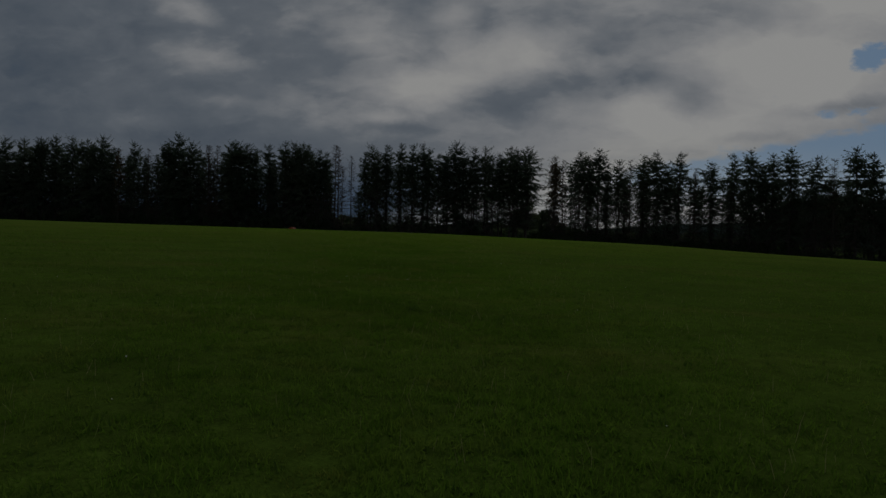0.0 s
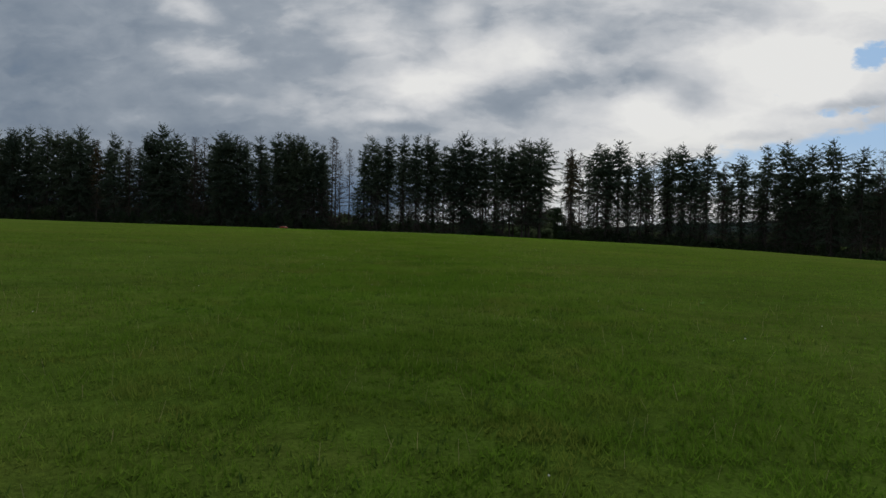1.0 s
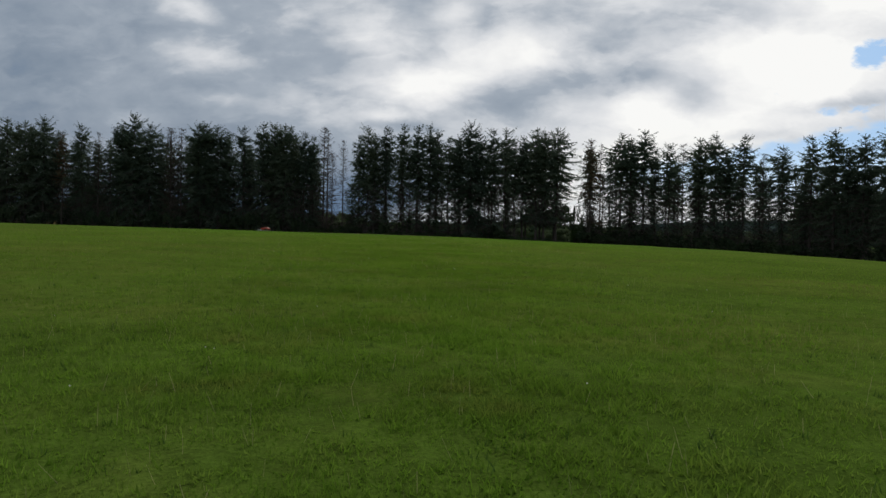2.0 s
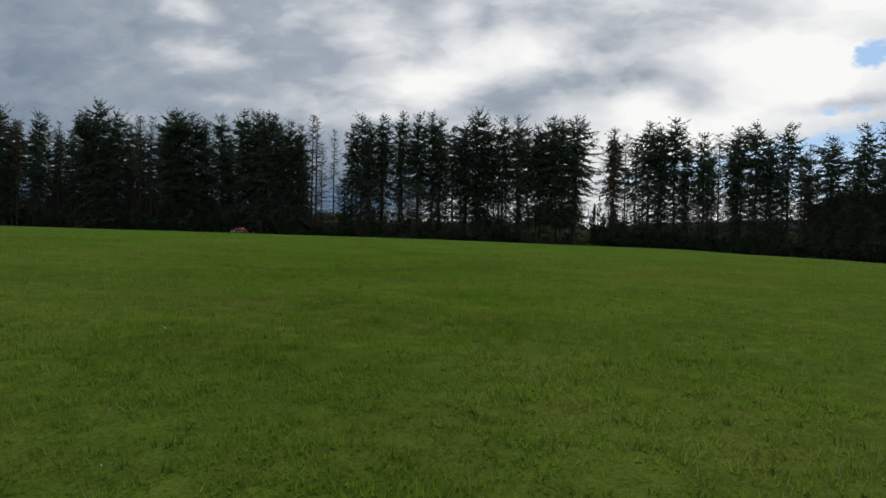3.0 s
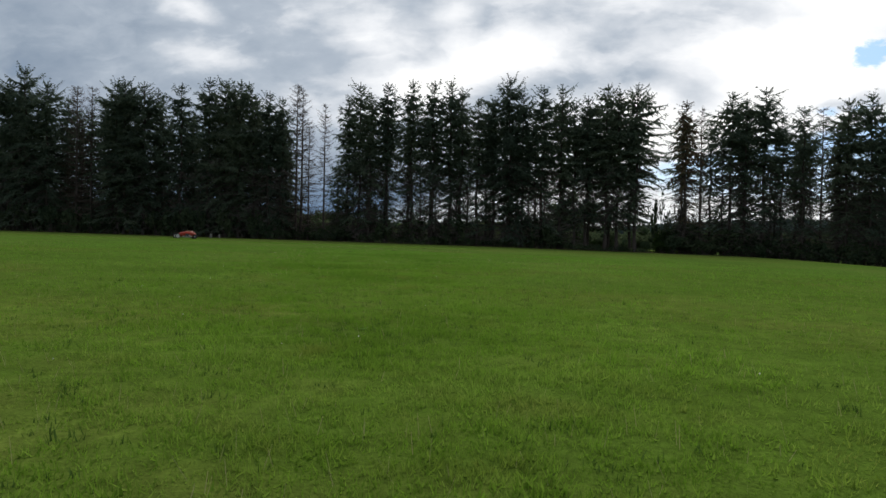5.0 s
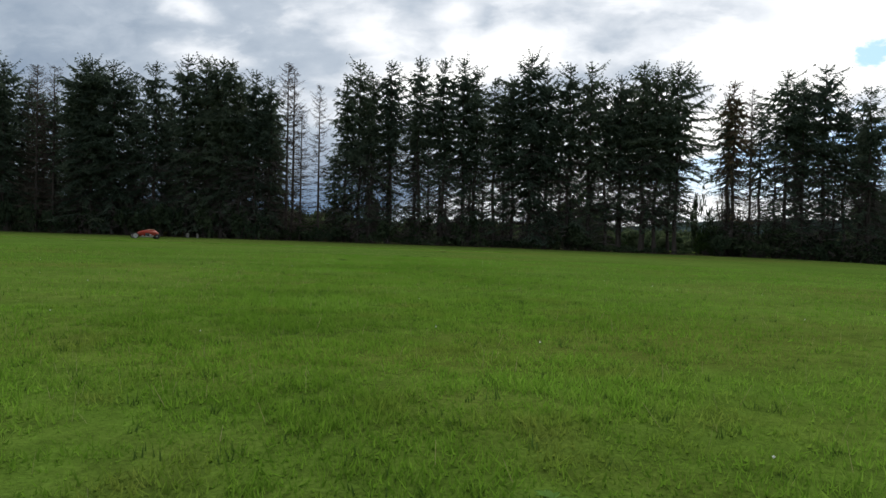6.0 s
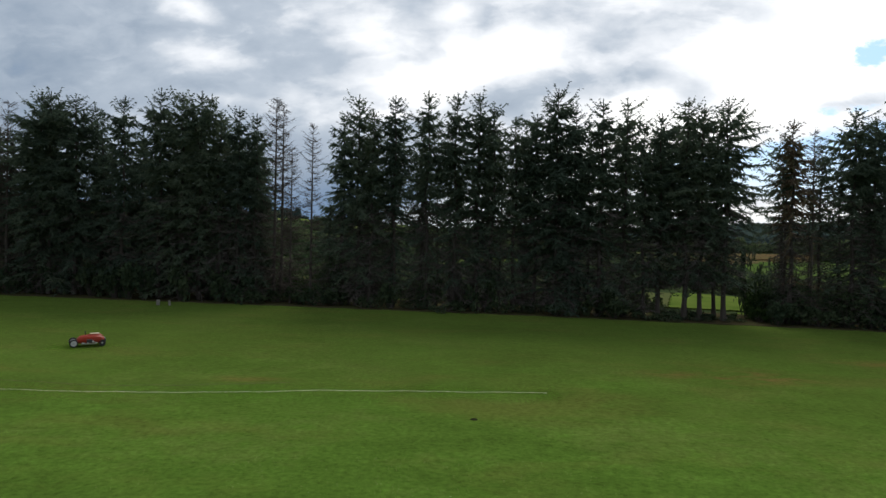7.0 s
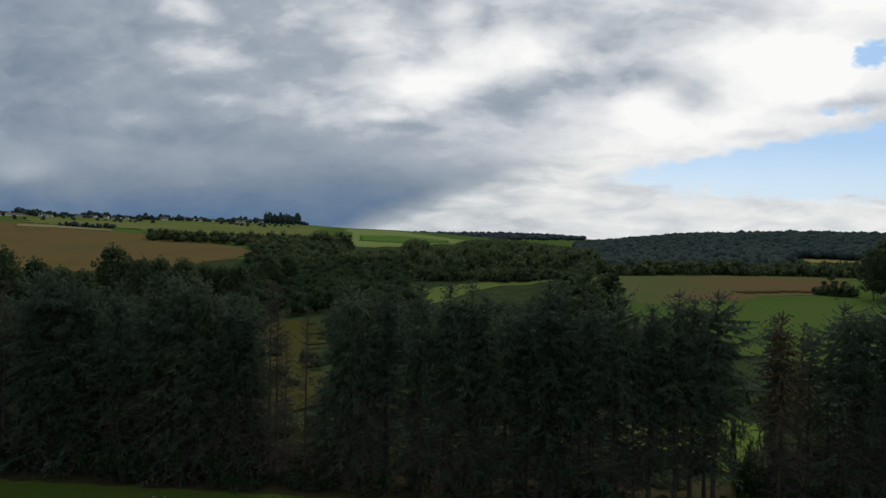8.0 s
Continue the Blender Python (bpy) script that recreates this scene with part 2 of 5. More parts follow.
def turf():
    """Mown grass: blades, gaps and clumps at three scales, with the south end's dimmer light put into the colour."""
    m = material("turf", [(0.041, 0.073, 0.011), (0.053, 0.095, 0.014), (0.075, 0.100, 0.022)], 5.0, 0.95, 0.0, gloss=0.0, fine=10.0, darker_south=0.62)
    t = m.node_tree
    b = t.nodes["Principled BSDF"]
    tc = t.nodes.new("ShaderNodeTexCoord")
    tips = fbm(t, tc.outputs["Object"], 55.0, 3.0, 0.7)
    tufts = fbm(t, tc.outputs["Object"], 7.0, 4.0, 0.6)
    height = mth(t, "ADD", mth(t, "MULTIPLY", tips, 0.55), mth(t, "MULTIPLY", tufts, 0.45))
    # shade in the low gaps is put into the colour, tips are lighter
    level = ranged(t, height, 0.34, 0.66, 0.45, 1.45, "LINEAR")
    before = b.inputs["Base Color"].links[0].from_socket
    # browner grass along the trees, with some of their shade put into the colour
    sep = t.nodes.new("ShaderNodeSeparateXYZ")
    t.links.new(tc.outputs["Object"], sep.inputs[0])
    along = mth(t, "ADD", sep.outputs["Y"], mth(t, "MULTIPLY", fbm(t, tc.outputs["Object"], 0.16, 5.0, 0.6, 0.3, (0.6, 1.2, 1)), 34.0))
    before = mixed(t, ranged(t, along, 90.0, 108.0, 0.0, 0.42), before, (0.048, 0.060, 0.013))
    worn = ranged(t, fbm(t, tc.outputs["Object"], 0.30, 5.0, 0.6, 0.4, (0.6, 1.3, 1)), 0.48, 0.72, 0.0, 0.38)
    before = mixed(t, worn, before, (0.080, 0.072, 0.019))
    plan = t.nodes.new("ShaderNodeVectorMath")
    plan.operation = "MULTIPLY"
    t.links.new(tc.outputs["Object"], plan.inputs[0])
    plan.inputs[1].default_value = (1, 1, 0)
    plan = plan.outputs[0]
    rusty = added(t, [blob(t, plan, 5.6, 86.8, 5.5, 2.2, 4, 0.9), blob(t, plan, -12.0, 83.4, 2.5, 0.9, 2, 0.5), blob(t, plan, -21.0, 84.0, 5.0, 0.9, -4, 0.25), blob(t, plan, 14.0, 91.0, 5.0, 1.6, 0, 0.6)])
    rusty = mth(t, "MULTIPLY", rusty, ranged(t, fbm(t, tc.outputs["Object"], 0.9, 5.0, 0.65, 0.3, (0.6, 1.4, 1)), 0.38, 0.62))
    before = mixed(t, rusty, before, (0.105, 0.060, 0.022))
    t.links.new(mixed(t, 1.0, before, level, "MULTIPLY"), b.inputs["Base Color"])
    b.inputs["Sheen Weight"].default_value, b.inputs["Sheen Roughness"].default_value = 0.06, 0.5
    b.inputs["Sheen Tint"].default_value = (0.62, 0.85, 0.22, 1)
    n = node(t, "ShaderNodeBump", i_Strength=0.5, i_Distance=0.03)
    t.links.new(height, n.inputs["Height"])
    t.links.new(n.outputs[0], b.inputs["Normal"])
    return m


M_TURF = turf()
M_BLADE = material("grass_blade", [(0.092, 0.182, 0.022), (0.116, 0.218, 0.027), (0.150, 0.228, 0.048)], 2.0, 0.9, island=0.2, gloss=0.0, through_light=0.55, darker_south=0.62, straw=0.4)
M_NEEDLE = material("spruce_needles", [(0.050, 0.071, 0.053), (0.071, 0.099, 0.070), (0.098, 0.124, 0.082)], 2.5, 0.9, island=0.3, each=0.3, gloss=0.04, through_light=0.4)
M_RUSTY = material("browned_needles", [(0.06, 0.045, 0.03), (0.10, 0.066, 0.04), (0.085, 0.085, 0.045)], 2.0, 0.85, island=0.5, gloss=0.1)
M_BARK = material("spruce_bark", [(0.036, 0.031, 0.027), (0.058, 0.050, 0.044), (0.085, 0.077, 0.069)], 0.5, 0.95, 0.4, gloss=0.1, size=(1, 1, 0.25))
M_TWIG = material("dead_twigs", [(0.052, 0.046, 0.043), (0.085, 0.075, 0.068)], 0.6, 0.95, gloss=0.1)
M_DEAD = material("dead_rusty_twigs", [(0.05, 0.041, 0.034), (0.085, 0.070, 0.058)], 0.8, 0.95, gloss=0.1)
M_SHRUB = material("shrub_leaves", [(0.026, 0.042, 0.025), (0.040, 0.058, 0.032), (0.056, 0.074, 0.038)], 1.2, 0.9, island=0.4, each=0.2, gloss=0.0, through_light=0.25)
M_BRIGHT_LEAF = material("young_leaves", [(0.02, 0.038, 0.012), (0.035, 0.058, 0.018)], 1.0, 0.8, island=0.5, gloss=0.0, through_light=0.15)
M_LEAF = material("broad_leaves", [(0.032, 0.050, 0.026), (0.046, 0.069, 0.034), (0.070, 0.088, 0.044)], 14.0, 0.9, island=0.4, each=0.5, gloss=0.0, through_light=0.35)
M_GROVE = material("mixed_leaves", [(0.040, 0.060, 0.030), (0.062, 0.086, 0.042), (0.094, 0.112, 0.056)], 24.0, 0.9, island=0.5, gloss=0.0, through_light=0.35)
# distance haze is put into this colour as a bluish tint
M_HAZY_WOOD = material("hazy_woods", [(0.024, 0.037, 0.036), (0.030, 0.045, 0.042), (0.037, 0.053, 0.046)], 40.0, 1.0, island=0.25, gloss=0.0, fine=16.0)
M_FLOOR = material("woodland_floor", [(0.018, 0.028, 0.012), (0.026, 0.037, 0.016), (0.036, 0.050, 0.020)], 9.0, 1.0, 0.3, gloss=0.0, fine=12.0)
M_PASTURE = material("pasture", [(0.036, 0.064, 0.015), (0.046, 0.076, 0.019), (0.058, 0.078, 0.026)], 35.0, 1.0, gloss=0.0, fine=10.0)


# ---- mesh helpers ----
def raw_mesh(name, verts, faces, mats, smooth=False):
    """A mesh from arrays: verts (n, 3), faces (m, 3) or (m, 4)."""
    verts, faces = np.asarray(verts, np.float32), np.asarray(faces, np.int32)
    me = bpy.data.meshes.new(name)
    k = faces.shape[1]
    me.vertices.add(len(verts))
    me.vertices.foreach_set("co", verts.ravel())
    me.loops.add(faces.size)
    me.loops.foreach_set("vertex_index", faces.ravel())
    me.polygons.add(len(faces))
    me.polygons.foreach_set("loop_start", np.arange(0, faces.size, k, dtype=np.int32))
    me.polygons.foreach_set("loop_total", np.full(len(faces), k, np.int32))
    me.polygons.foreach_set("use_smooth", np.full(len(faces), smooth))
    for m in mats if isinstance(mats, (list, tuple)) else [mats]:
        me.materials.append(m)
    me.update(calc_edges=True)
    return me


def part(name, data, mat, parent, label=""):
    """One mesh object under a thing or under a part. data: a bmesh or a mesh."""
    if isinstance(data, bmesh.types.BMesh):
        me = bpy.data.meshes.new(name)
        data.to_mesh(me)
        data.free()
        me.materials.append(mat)
        data = me
    ob = new(name, data)
    ob.parent = parent
    return tagged(ob, label)


def thing(name, at, label, category, group="", kind="", turn=0.0):
    ob = new(name)
    ob.empty_display_size = 0.2
    ob.matrix_basis = pose(*at, 0, 0, turn)
    return tagged(ob, label, category, group, kind)


def tubes(lines, sides=5):
    """Tapered tubes as one set of verts and quads. lines: lists of (point, radius)."""
    verts, faces, base = [], [], 0
    ring = [(math.cos(2 * math.pi * i / sides), math.sin(2 * math.pi * i / sides)) for i in range(sides)]
    for line in lines:
        for k, (p, r) in enumerate(line):
            q = line[min(k + 1, len(line) - 1)][0] if k + 1 < len(line) else p
            o = line[max(k - 1, 0)][0]
            d = Vector(q) - Vector(o)
            d = d.normalized() if d.length > 1e-6 else Vector((0, 0, 1))
            a = d.orthogonal().normalized()
            b = d.cross(a)
            for c, s in ring:
                v = Vector(p) + a * (c * r) + b * (s * r)
                verts.append((v.x, v.y, v.z))
        for k in range(len(line) - 1):
            for i in range(sides):
                j = (i + 1) % sides
                faces.append((base + k * sides + i, base + k * sides + j, base + (k + 1) * sides + j, base + (k + 1) * sides + i))
        base += len(line) * sides
    return verts, faces


def ground_z(x, y):
    """The height of the land: the mown field, the flat behind the trees, a long ridge and a wooded hill beyond."""
    x, y = np.asarray(x, float), np.asarray(y, float)
    r, az = np.hypot(x + 5, y - 61), np.degrees(np.arctan2(x + 5, y - 61))
    near = np.interp(y, [-300, 0, 14, 45, 60, 83, 106, 300], [-4.0, -0.8, -0.35, 0.5, 0.72, 0.8, 0.8, 1.5])
    across = np.where(x > 0, x + np.minimum(np.abs(x) * 0.45, 6.5) * np.interp(y, [70, 98], [1.0, 0.0]), x)      # the field falls away to the south-east
    near = near - np.interp(across, [-80, 0, 22, 30, 45, 52, 60, 90], [-0.9, 0.02, 0.42, 0.88, 1.52, 2.45, 3.3, 4.6]) * np.interp(r, [150, 350], [1, 0])
    rise = np.interp(az, [-8, -3], [0, 1])
    dip = (np.interp(r, [75, 190, 380, 560], [0, 9, 9, 0]) * (1 - rise) + np.interp(r, [75, 190, 300, 420, 560], [0, 9, 9, 3, 0]) * rise) * np.interp(az, [-75, -50, 7, 13], [0, 1, 1, 0])
    near = near - dip
    left = np.interp(r, [350, 450, 800, 1100, 1500, 1750, 2600, 4800], [0, 2, 19, 33, 48, 50, 28, 15])
    left = left * np.interp(az, [-150, -90, -20, -12, -8, -4, 0, 8, 15], [0, 1, 0.98, 0.94, 0.82, 0.78, 0.65, 0.35, 0.1])
    right = np.interp(r, [430, 520, 800, 1200, 1500, 2600, 4800], [0, 3, 18, 36, 38, 20, 15])
    right = right * np.interp(az, [8, 12, 16, 20, 28, 34, 120, 170], [0, 0.35, 0.62, 0.85, 1, 0.95, 0.9, 0])
    far = np.interp(r, [2200, 3200, 4800], [0, 46, 46]) * np.interp(az, [-6, 0, 6, 10, 14, 20], [0.85, 0.97, 1.03, 0.9, 0.72, 0.7])
    return near + np.maximum(np.maximum(left, right), far)


# ---- the land ----
def land():
    radii = np.concatenate([[0.0], np.linspace(3, 150, 50), np.geomspace(155, 4800, 75)])
    angles = np.radians(np.concatenate([np.linspace(-50, 50, 161), np.linspace(53, 307, 86)]))
    nr, na = len(radii), len(angles)
    x = -5 + radii[:, None] * np.sin(angles)[None]
    y = 61 + radii[:, None] * np.cos(angles)[None]
    v = np.stack([x, y, ground_z(x, y)], -1).reshape(-1, 3)
    i, j = np.meshgrid(np.arange(nr - 1), np.arange(na), indexing="ij")
    k = (j + 1) % na
    f = np.stack([i * na + j, i * na + k, (i + 1) * na + k, (i + 1) * na + j], -1).reshape(-1, 4)
    f = f[:, ::-1]
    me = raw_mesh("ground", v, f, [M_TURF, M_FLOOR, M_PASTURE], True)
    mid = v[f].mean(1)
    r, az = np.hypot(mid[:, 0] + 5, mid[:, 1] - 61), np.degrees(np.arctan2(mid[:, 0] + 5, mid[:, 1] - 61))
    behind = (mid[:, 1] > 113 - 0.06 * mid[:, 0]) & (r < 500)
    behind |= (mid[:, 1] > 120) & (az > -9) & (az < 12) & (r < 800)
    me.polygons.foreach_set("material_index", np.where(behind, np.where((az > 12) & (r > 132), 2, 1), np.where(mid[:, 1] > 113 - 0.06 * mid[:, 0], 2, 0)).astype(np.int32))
    ob = new("ground", me)
    return tagged(ob, "wide mown green grass field running out to rolling hills", "field", kind="structure")


ground = land()


def field_patch(name, upper, lower, mat, label, lift=0.5, nu=28, nv=22, wobble=0.012):
    """A field of another crop, draped over the land between two edges given in plan."""
    def along(line, s):
        line = np.array(line, float)
        k = np.linspace(0, 1, len(line))
        return np.stack([np.interp(s, k, line[:, 0]), np.interp(s, k, line[:, 1])], -1)
    s, t = np.linspace(0, 1, nu + 1), np.linspace(0, 1, nv + 1)
    p = along(upper, s)[None] * (1 - t)[:, None, None] + along(lower, s)[None] * t[:, None, None]
    size = np.abs(p[0, -1] - p[-1, 0]).max() * wobble
    p = p + size * np.stack([np.sin(p[..., 1] / size / 3.1 + 1) + np.sin(p[..., 1] / size / 1.3), np.sin(p[..., 0] / size / 2.7) + np.sin(p[..., 0] / size / 1.1 + 2)], -1)
    z = ground_z(p[..., 0], p[..., 1]) + lift
    p, z = np.pad(p, ((1, 1), (1, 1), (0, 0)), "edge"), np.pad(z, 1, "edge")
    p[0], p[-1] = p[1] + (p[1] - p[2]) * 0.25, p[-2] + (p[-2] - p[-3]) * 0.25      # the borders sink gently into the land
    p[:, 0], p[:, -1] = p[:, 1] + (p[:, 1] - p[:, 2]) * 0.25, p[:, -2] + (p[:, -2] - p[:, -3]) * 0.25
    z[0], z[-1] = z[0] - lift - 1.0, z[-1] - lift - 1.0
    z[:, 0], z[:, -1] = z[:, 1] - lift - 1.0, z[:, -2] - lift - 1.0
    v = np.concatenate([p, z[..., None]], -1).reshape(-1, 3)
    i, j = np.meshgrid(np.arange(nv + 2), np.arange(nu + 2), indexing="ij")
    w = nu + 3
    f = np.stack([i * w + j, (i + 1) * w + j, (i + 1) * w + j + 1, i * w + j + 1], -1).reshape(-1, 4)
    return tagged(new(name, raw_mesh(name, v, f, mat)), label, "field", kind="structure")


M_STUBBLE = material("stubble", [(0.070, 0.053, 0.023), (0.087, 0.066, 0.028), (0.074, 0.062, 0.027)], 60.0, 0.95, gloss=0.0, fine=12, size=(1, 0.35, 1))
M_SAND = material("bare_track", [(0.13, 0.112, 0.058), (0.16, 0.137, 0.075)], 20.0, 0.95, gloss=0.0)
M_MEADOW = material("meadow", [(0.065, 0.083, 0.026), (0.085, 0.10, 0.034), (0.11, 0.115, 0.045)], 70.0, 0.95, gloss=0.0, fine=9)
M_CROP = material("green_crop", [(0.058, 0.084, 0.022), (0.076, 0.100, 0.028)], 50.0, 0.95, gloss=0.0)
# a spot of sun on the far slope, put into the crop's colour
M_SUN_SPOT = material("sunlit_crop", [(0.095, 0.125, 0.042), (0.12, 0.15, 0.052)], 60.0, 0.95, gloss=0.0)
M_DARK_CROP = material("dark_crop", [(0.045, 0.09, 0.02), (0.06, 0.11, 0.025)], 50.0, 0.95, gloss=0.0)


def fallow():
    """Tan fallow land, turned over to reddish soil in the middle, with no sharp border between the two."""
    m = material("fallow_land", [(0.050, 0.068, 0.024), (0.060, 0.070, 0.027), (0.072, 0.066, 0.032)], 22.0, 0.95, gloss=0.0, fine=10, size=(1, 0.4, 1))
    t = m.node_tree
    b = t.nodes["Principled BSDF"]
    tc = t.nodes.new("ShaderNodeTexCoord")
    plan = t.nodes.new("ShaderNodeVectorMath")
    plan.operation = "MULTIPLY"
    t.links.new(tc.outputs["Object"], plan.inputs[0])
    plan.inputs[1].default_value = (1, 1, 0)
    plan = warped(t, plan.outputs[0], 0.05, 26.0)
    soil = added(t, [blob(t, plan, 156, 372, 66, 120, -28, 1.0), blob(t, plan, 92, 308, 24, 44, -22, 0.8)])
    soil = mth(t, "MULTIPLY", soil, ranged(t, fbm(t, tc.outputs["Object"], 0.09, 5.0, 0.6, 0.3, (1, 0.5, 1)), 0.3, 0.6, 0.55, 0.95), True)
    t.links.new(mixed(t, soil, b.inputs["Base Color"].links[0].from_socket, (0.088, 0.055, 0.029)), b.inputs["Base Color"])
    return m


M_FALLOW = fallow()
M_RIPE = material("ripe_corn", [(0.145, 0.118, 0.046), (0.175, 0.142, 0.056)], 40.0, 0.95, gloss=0.0)
M_STALE = material("old_weeds", [(0.030, 0.020, 0.009), (0.048, 0.030, 0.014), (0.040, 0.042, 0.015)], 6.0, 0.95, gloss=0.0, fine=8)
M_DRY = material("dry_grass", [(0.030, 0.034, 0.010), (0.042, 0.040, 0.013), (0.032, 0.042, 0.012)], 12.0, 0.95, gloss=0.0, fine=10)

field_patch("stubble_field", [(-669, 970), (-459, 857), (-283, 726), (-144, 571)], [(-262, 412), (-219, 436), (-178, 475), (-141, 561)], M_STUBBLE, "ripe ochre stubble field on a gentle slope", 0.6)
field_patch("bare_strip", [(-507, 848), (-474, 859), (-380, 806)], [(-472, 792), (-430, 794), (-357, 773)], M_SAND, "pale bare strip at the field's edge", 1.3)
field_patch("meadow", [(-700, 1150), (-545, 1134), (-378, 1208), (-225, 1221)], [(-520, 900), (-413, 886), (-211, 728), (-143, 787)], M_MEADOW, "light green meadow below the village", 0.9)
field_patch("meadow", [(-820, 1330), (-545, 1340), (-378, 1400), (-205, 1440)], [(-700, 1155), (-545, 1139), (-378, 1213), (-225, 1226)], M_CROP, "grassy slope below the village", 0.9)
field_patch("green_field", [(-202, 1436), (-100, 1384), (21, 1072)], [(-96, 699), (-52, 722), (18, 938)], M_SUN_SPOT, "green field on the far slope with a sun spot in its colour", 0.9)
field_patch("dark_green_field", [(-116, 969), (-65, 1017), (-1, 964)], [(-96, 809), (-51, 792), (-1, 897)], M_DARK_CROP, "dark green strip of crop on the slope", 1.7)
field_patch("green_field", [(-14, 392), (16, 426), (40, 428), (66, 428)], [(-10, 326), (8, 384), (26, 412), (66, 419)], M_CROP, "light green field between the woods", 0.3, wobble=0.006)
field_patch("fallow_field", [(86, 412), (146, 442), (228, 446)], [(50, 268), (78, 288), (156, 331)], M_FALLOW, "greenish tan fallow field with reddish turned soil", 0.12)
field_patch("weedy_strip", [(112, 326), (128, 332), (144, 334)], [(112, 321), (128, 326), (144, 329)], M_STALE, "dark brown strip of old weeds along the field", 0.5, wobble=0.03)
field_patch("corn_field", [(282, 596), (305, 594), (334, 590)], [(268, 561), (280, 550), (300, 540)], M_RIPE, "ripe yellow strip of corn", 0.7)
field_patch("dry_meadow", [(-80, 260), (-62, 262), (-43, 265)], [(-42, 118), (-27, 117), (-15, 117)], M_DRY, "dry yellowish meadow behind the tree row", 0.3, 40, 60)
# sunlight on the grass behind the gap is put into this brighter colour
M_SUNLIT = material("sunlit_grass", [(0.040, 0.070, 0.013), (0.066, 0.100, 0.019), (0.088, 0.110, 0.028)], 3.5, 1.0, gloss=0.0, fine=14)
field_patch("lush_meadow", [(18.4, 131), (23, 130.5), (29, 130)], [(12.4, 114.5), (16, 114), (20.5, 113.5)], M_SUNLIT, "yellow-green grass behind the gap in the row, sunlight in its colour", 0.12, 30, 30, 0.006)
field_patch("dry_meadow", [(13.6, 131), (15.8, 131), (18.3, 131)], [(9.0, 114.8), (10.6, 114.7), (12.3, 114.5)], M_FALLOW, "thin pale grass behind the trees", 0.10, 30, 30, 0.006)
# brown litter strip; the shade under the spruces is put into its colour
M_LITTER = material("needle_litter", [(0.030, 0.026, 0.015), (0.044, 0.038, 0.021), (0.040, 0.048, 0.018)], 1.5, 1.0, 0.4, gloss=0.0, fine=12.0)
field_patch("needle_litter", [(-84, 118.5), (0, 112.5), (84, 107.5)], [(-84, 110.2), (0, 105.2), (84, 100.2)], M_LITTER, "brown needle litter under the spruces, their shade in its colour", 0.03, 120, 8, 0.0012)


# ---- trees ----
rng = np.random.default_rng(7)


def blade_rows(base, tip, width, rnd):
    """Narrow triangles from base to tip, each turned at random about its length. base, tip: (n, 3)."""
    base, tip = np.asarray(base, float), np.asarray(tip, float)
    d = tip - base
    side = np.cross(d, rnd.normal(size=d.shape))
    side /= np.linalg.norm(side, axis=1, keepdims=True) + 1e-9
    w = (width * rnd.uniform(0.7, 1.3, len(base)))[:, None]
    v = np.stack([base - side * w / 2, base + side * w / 2, tip], 1).reshape(-1, 3)
    return v, np.arange(len(v)).reshape(-1, 3)


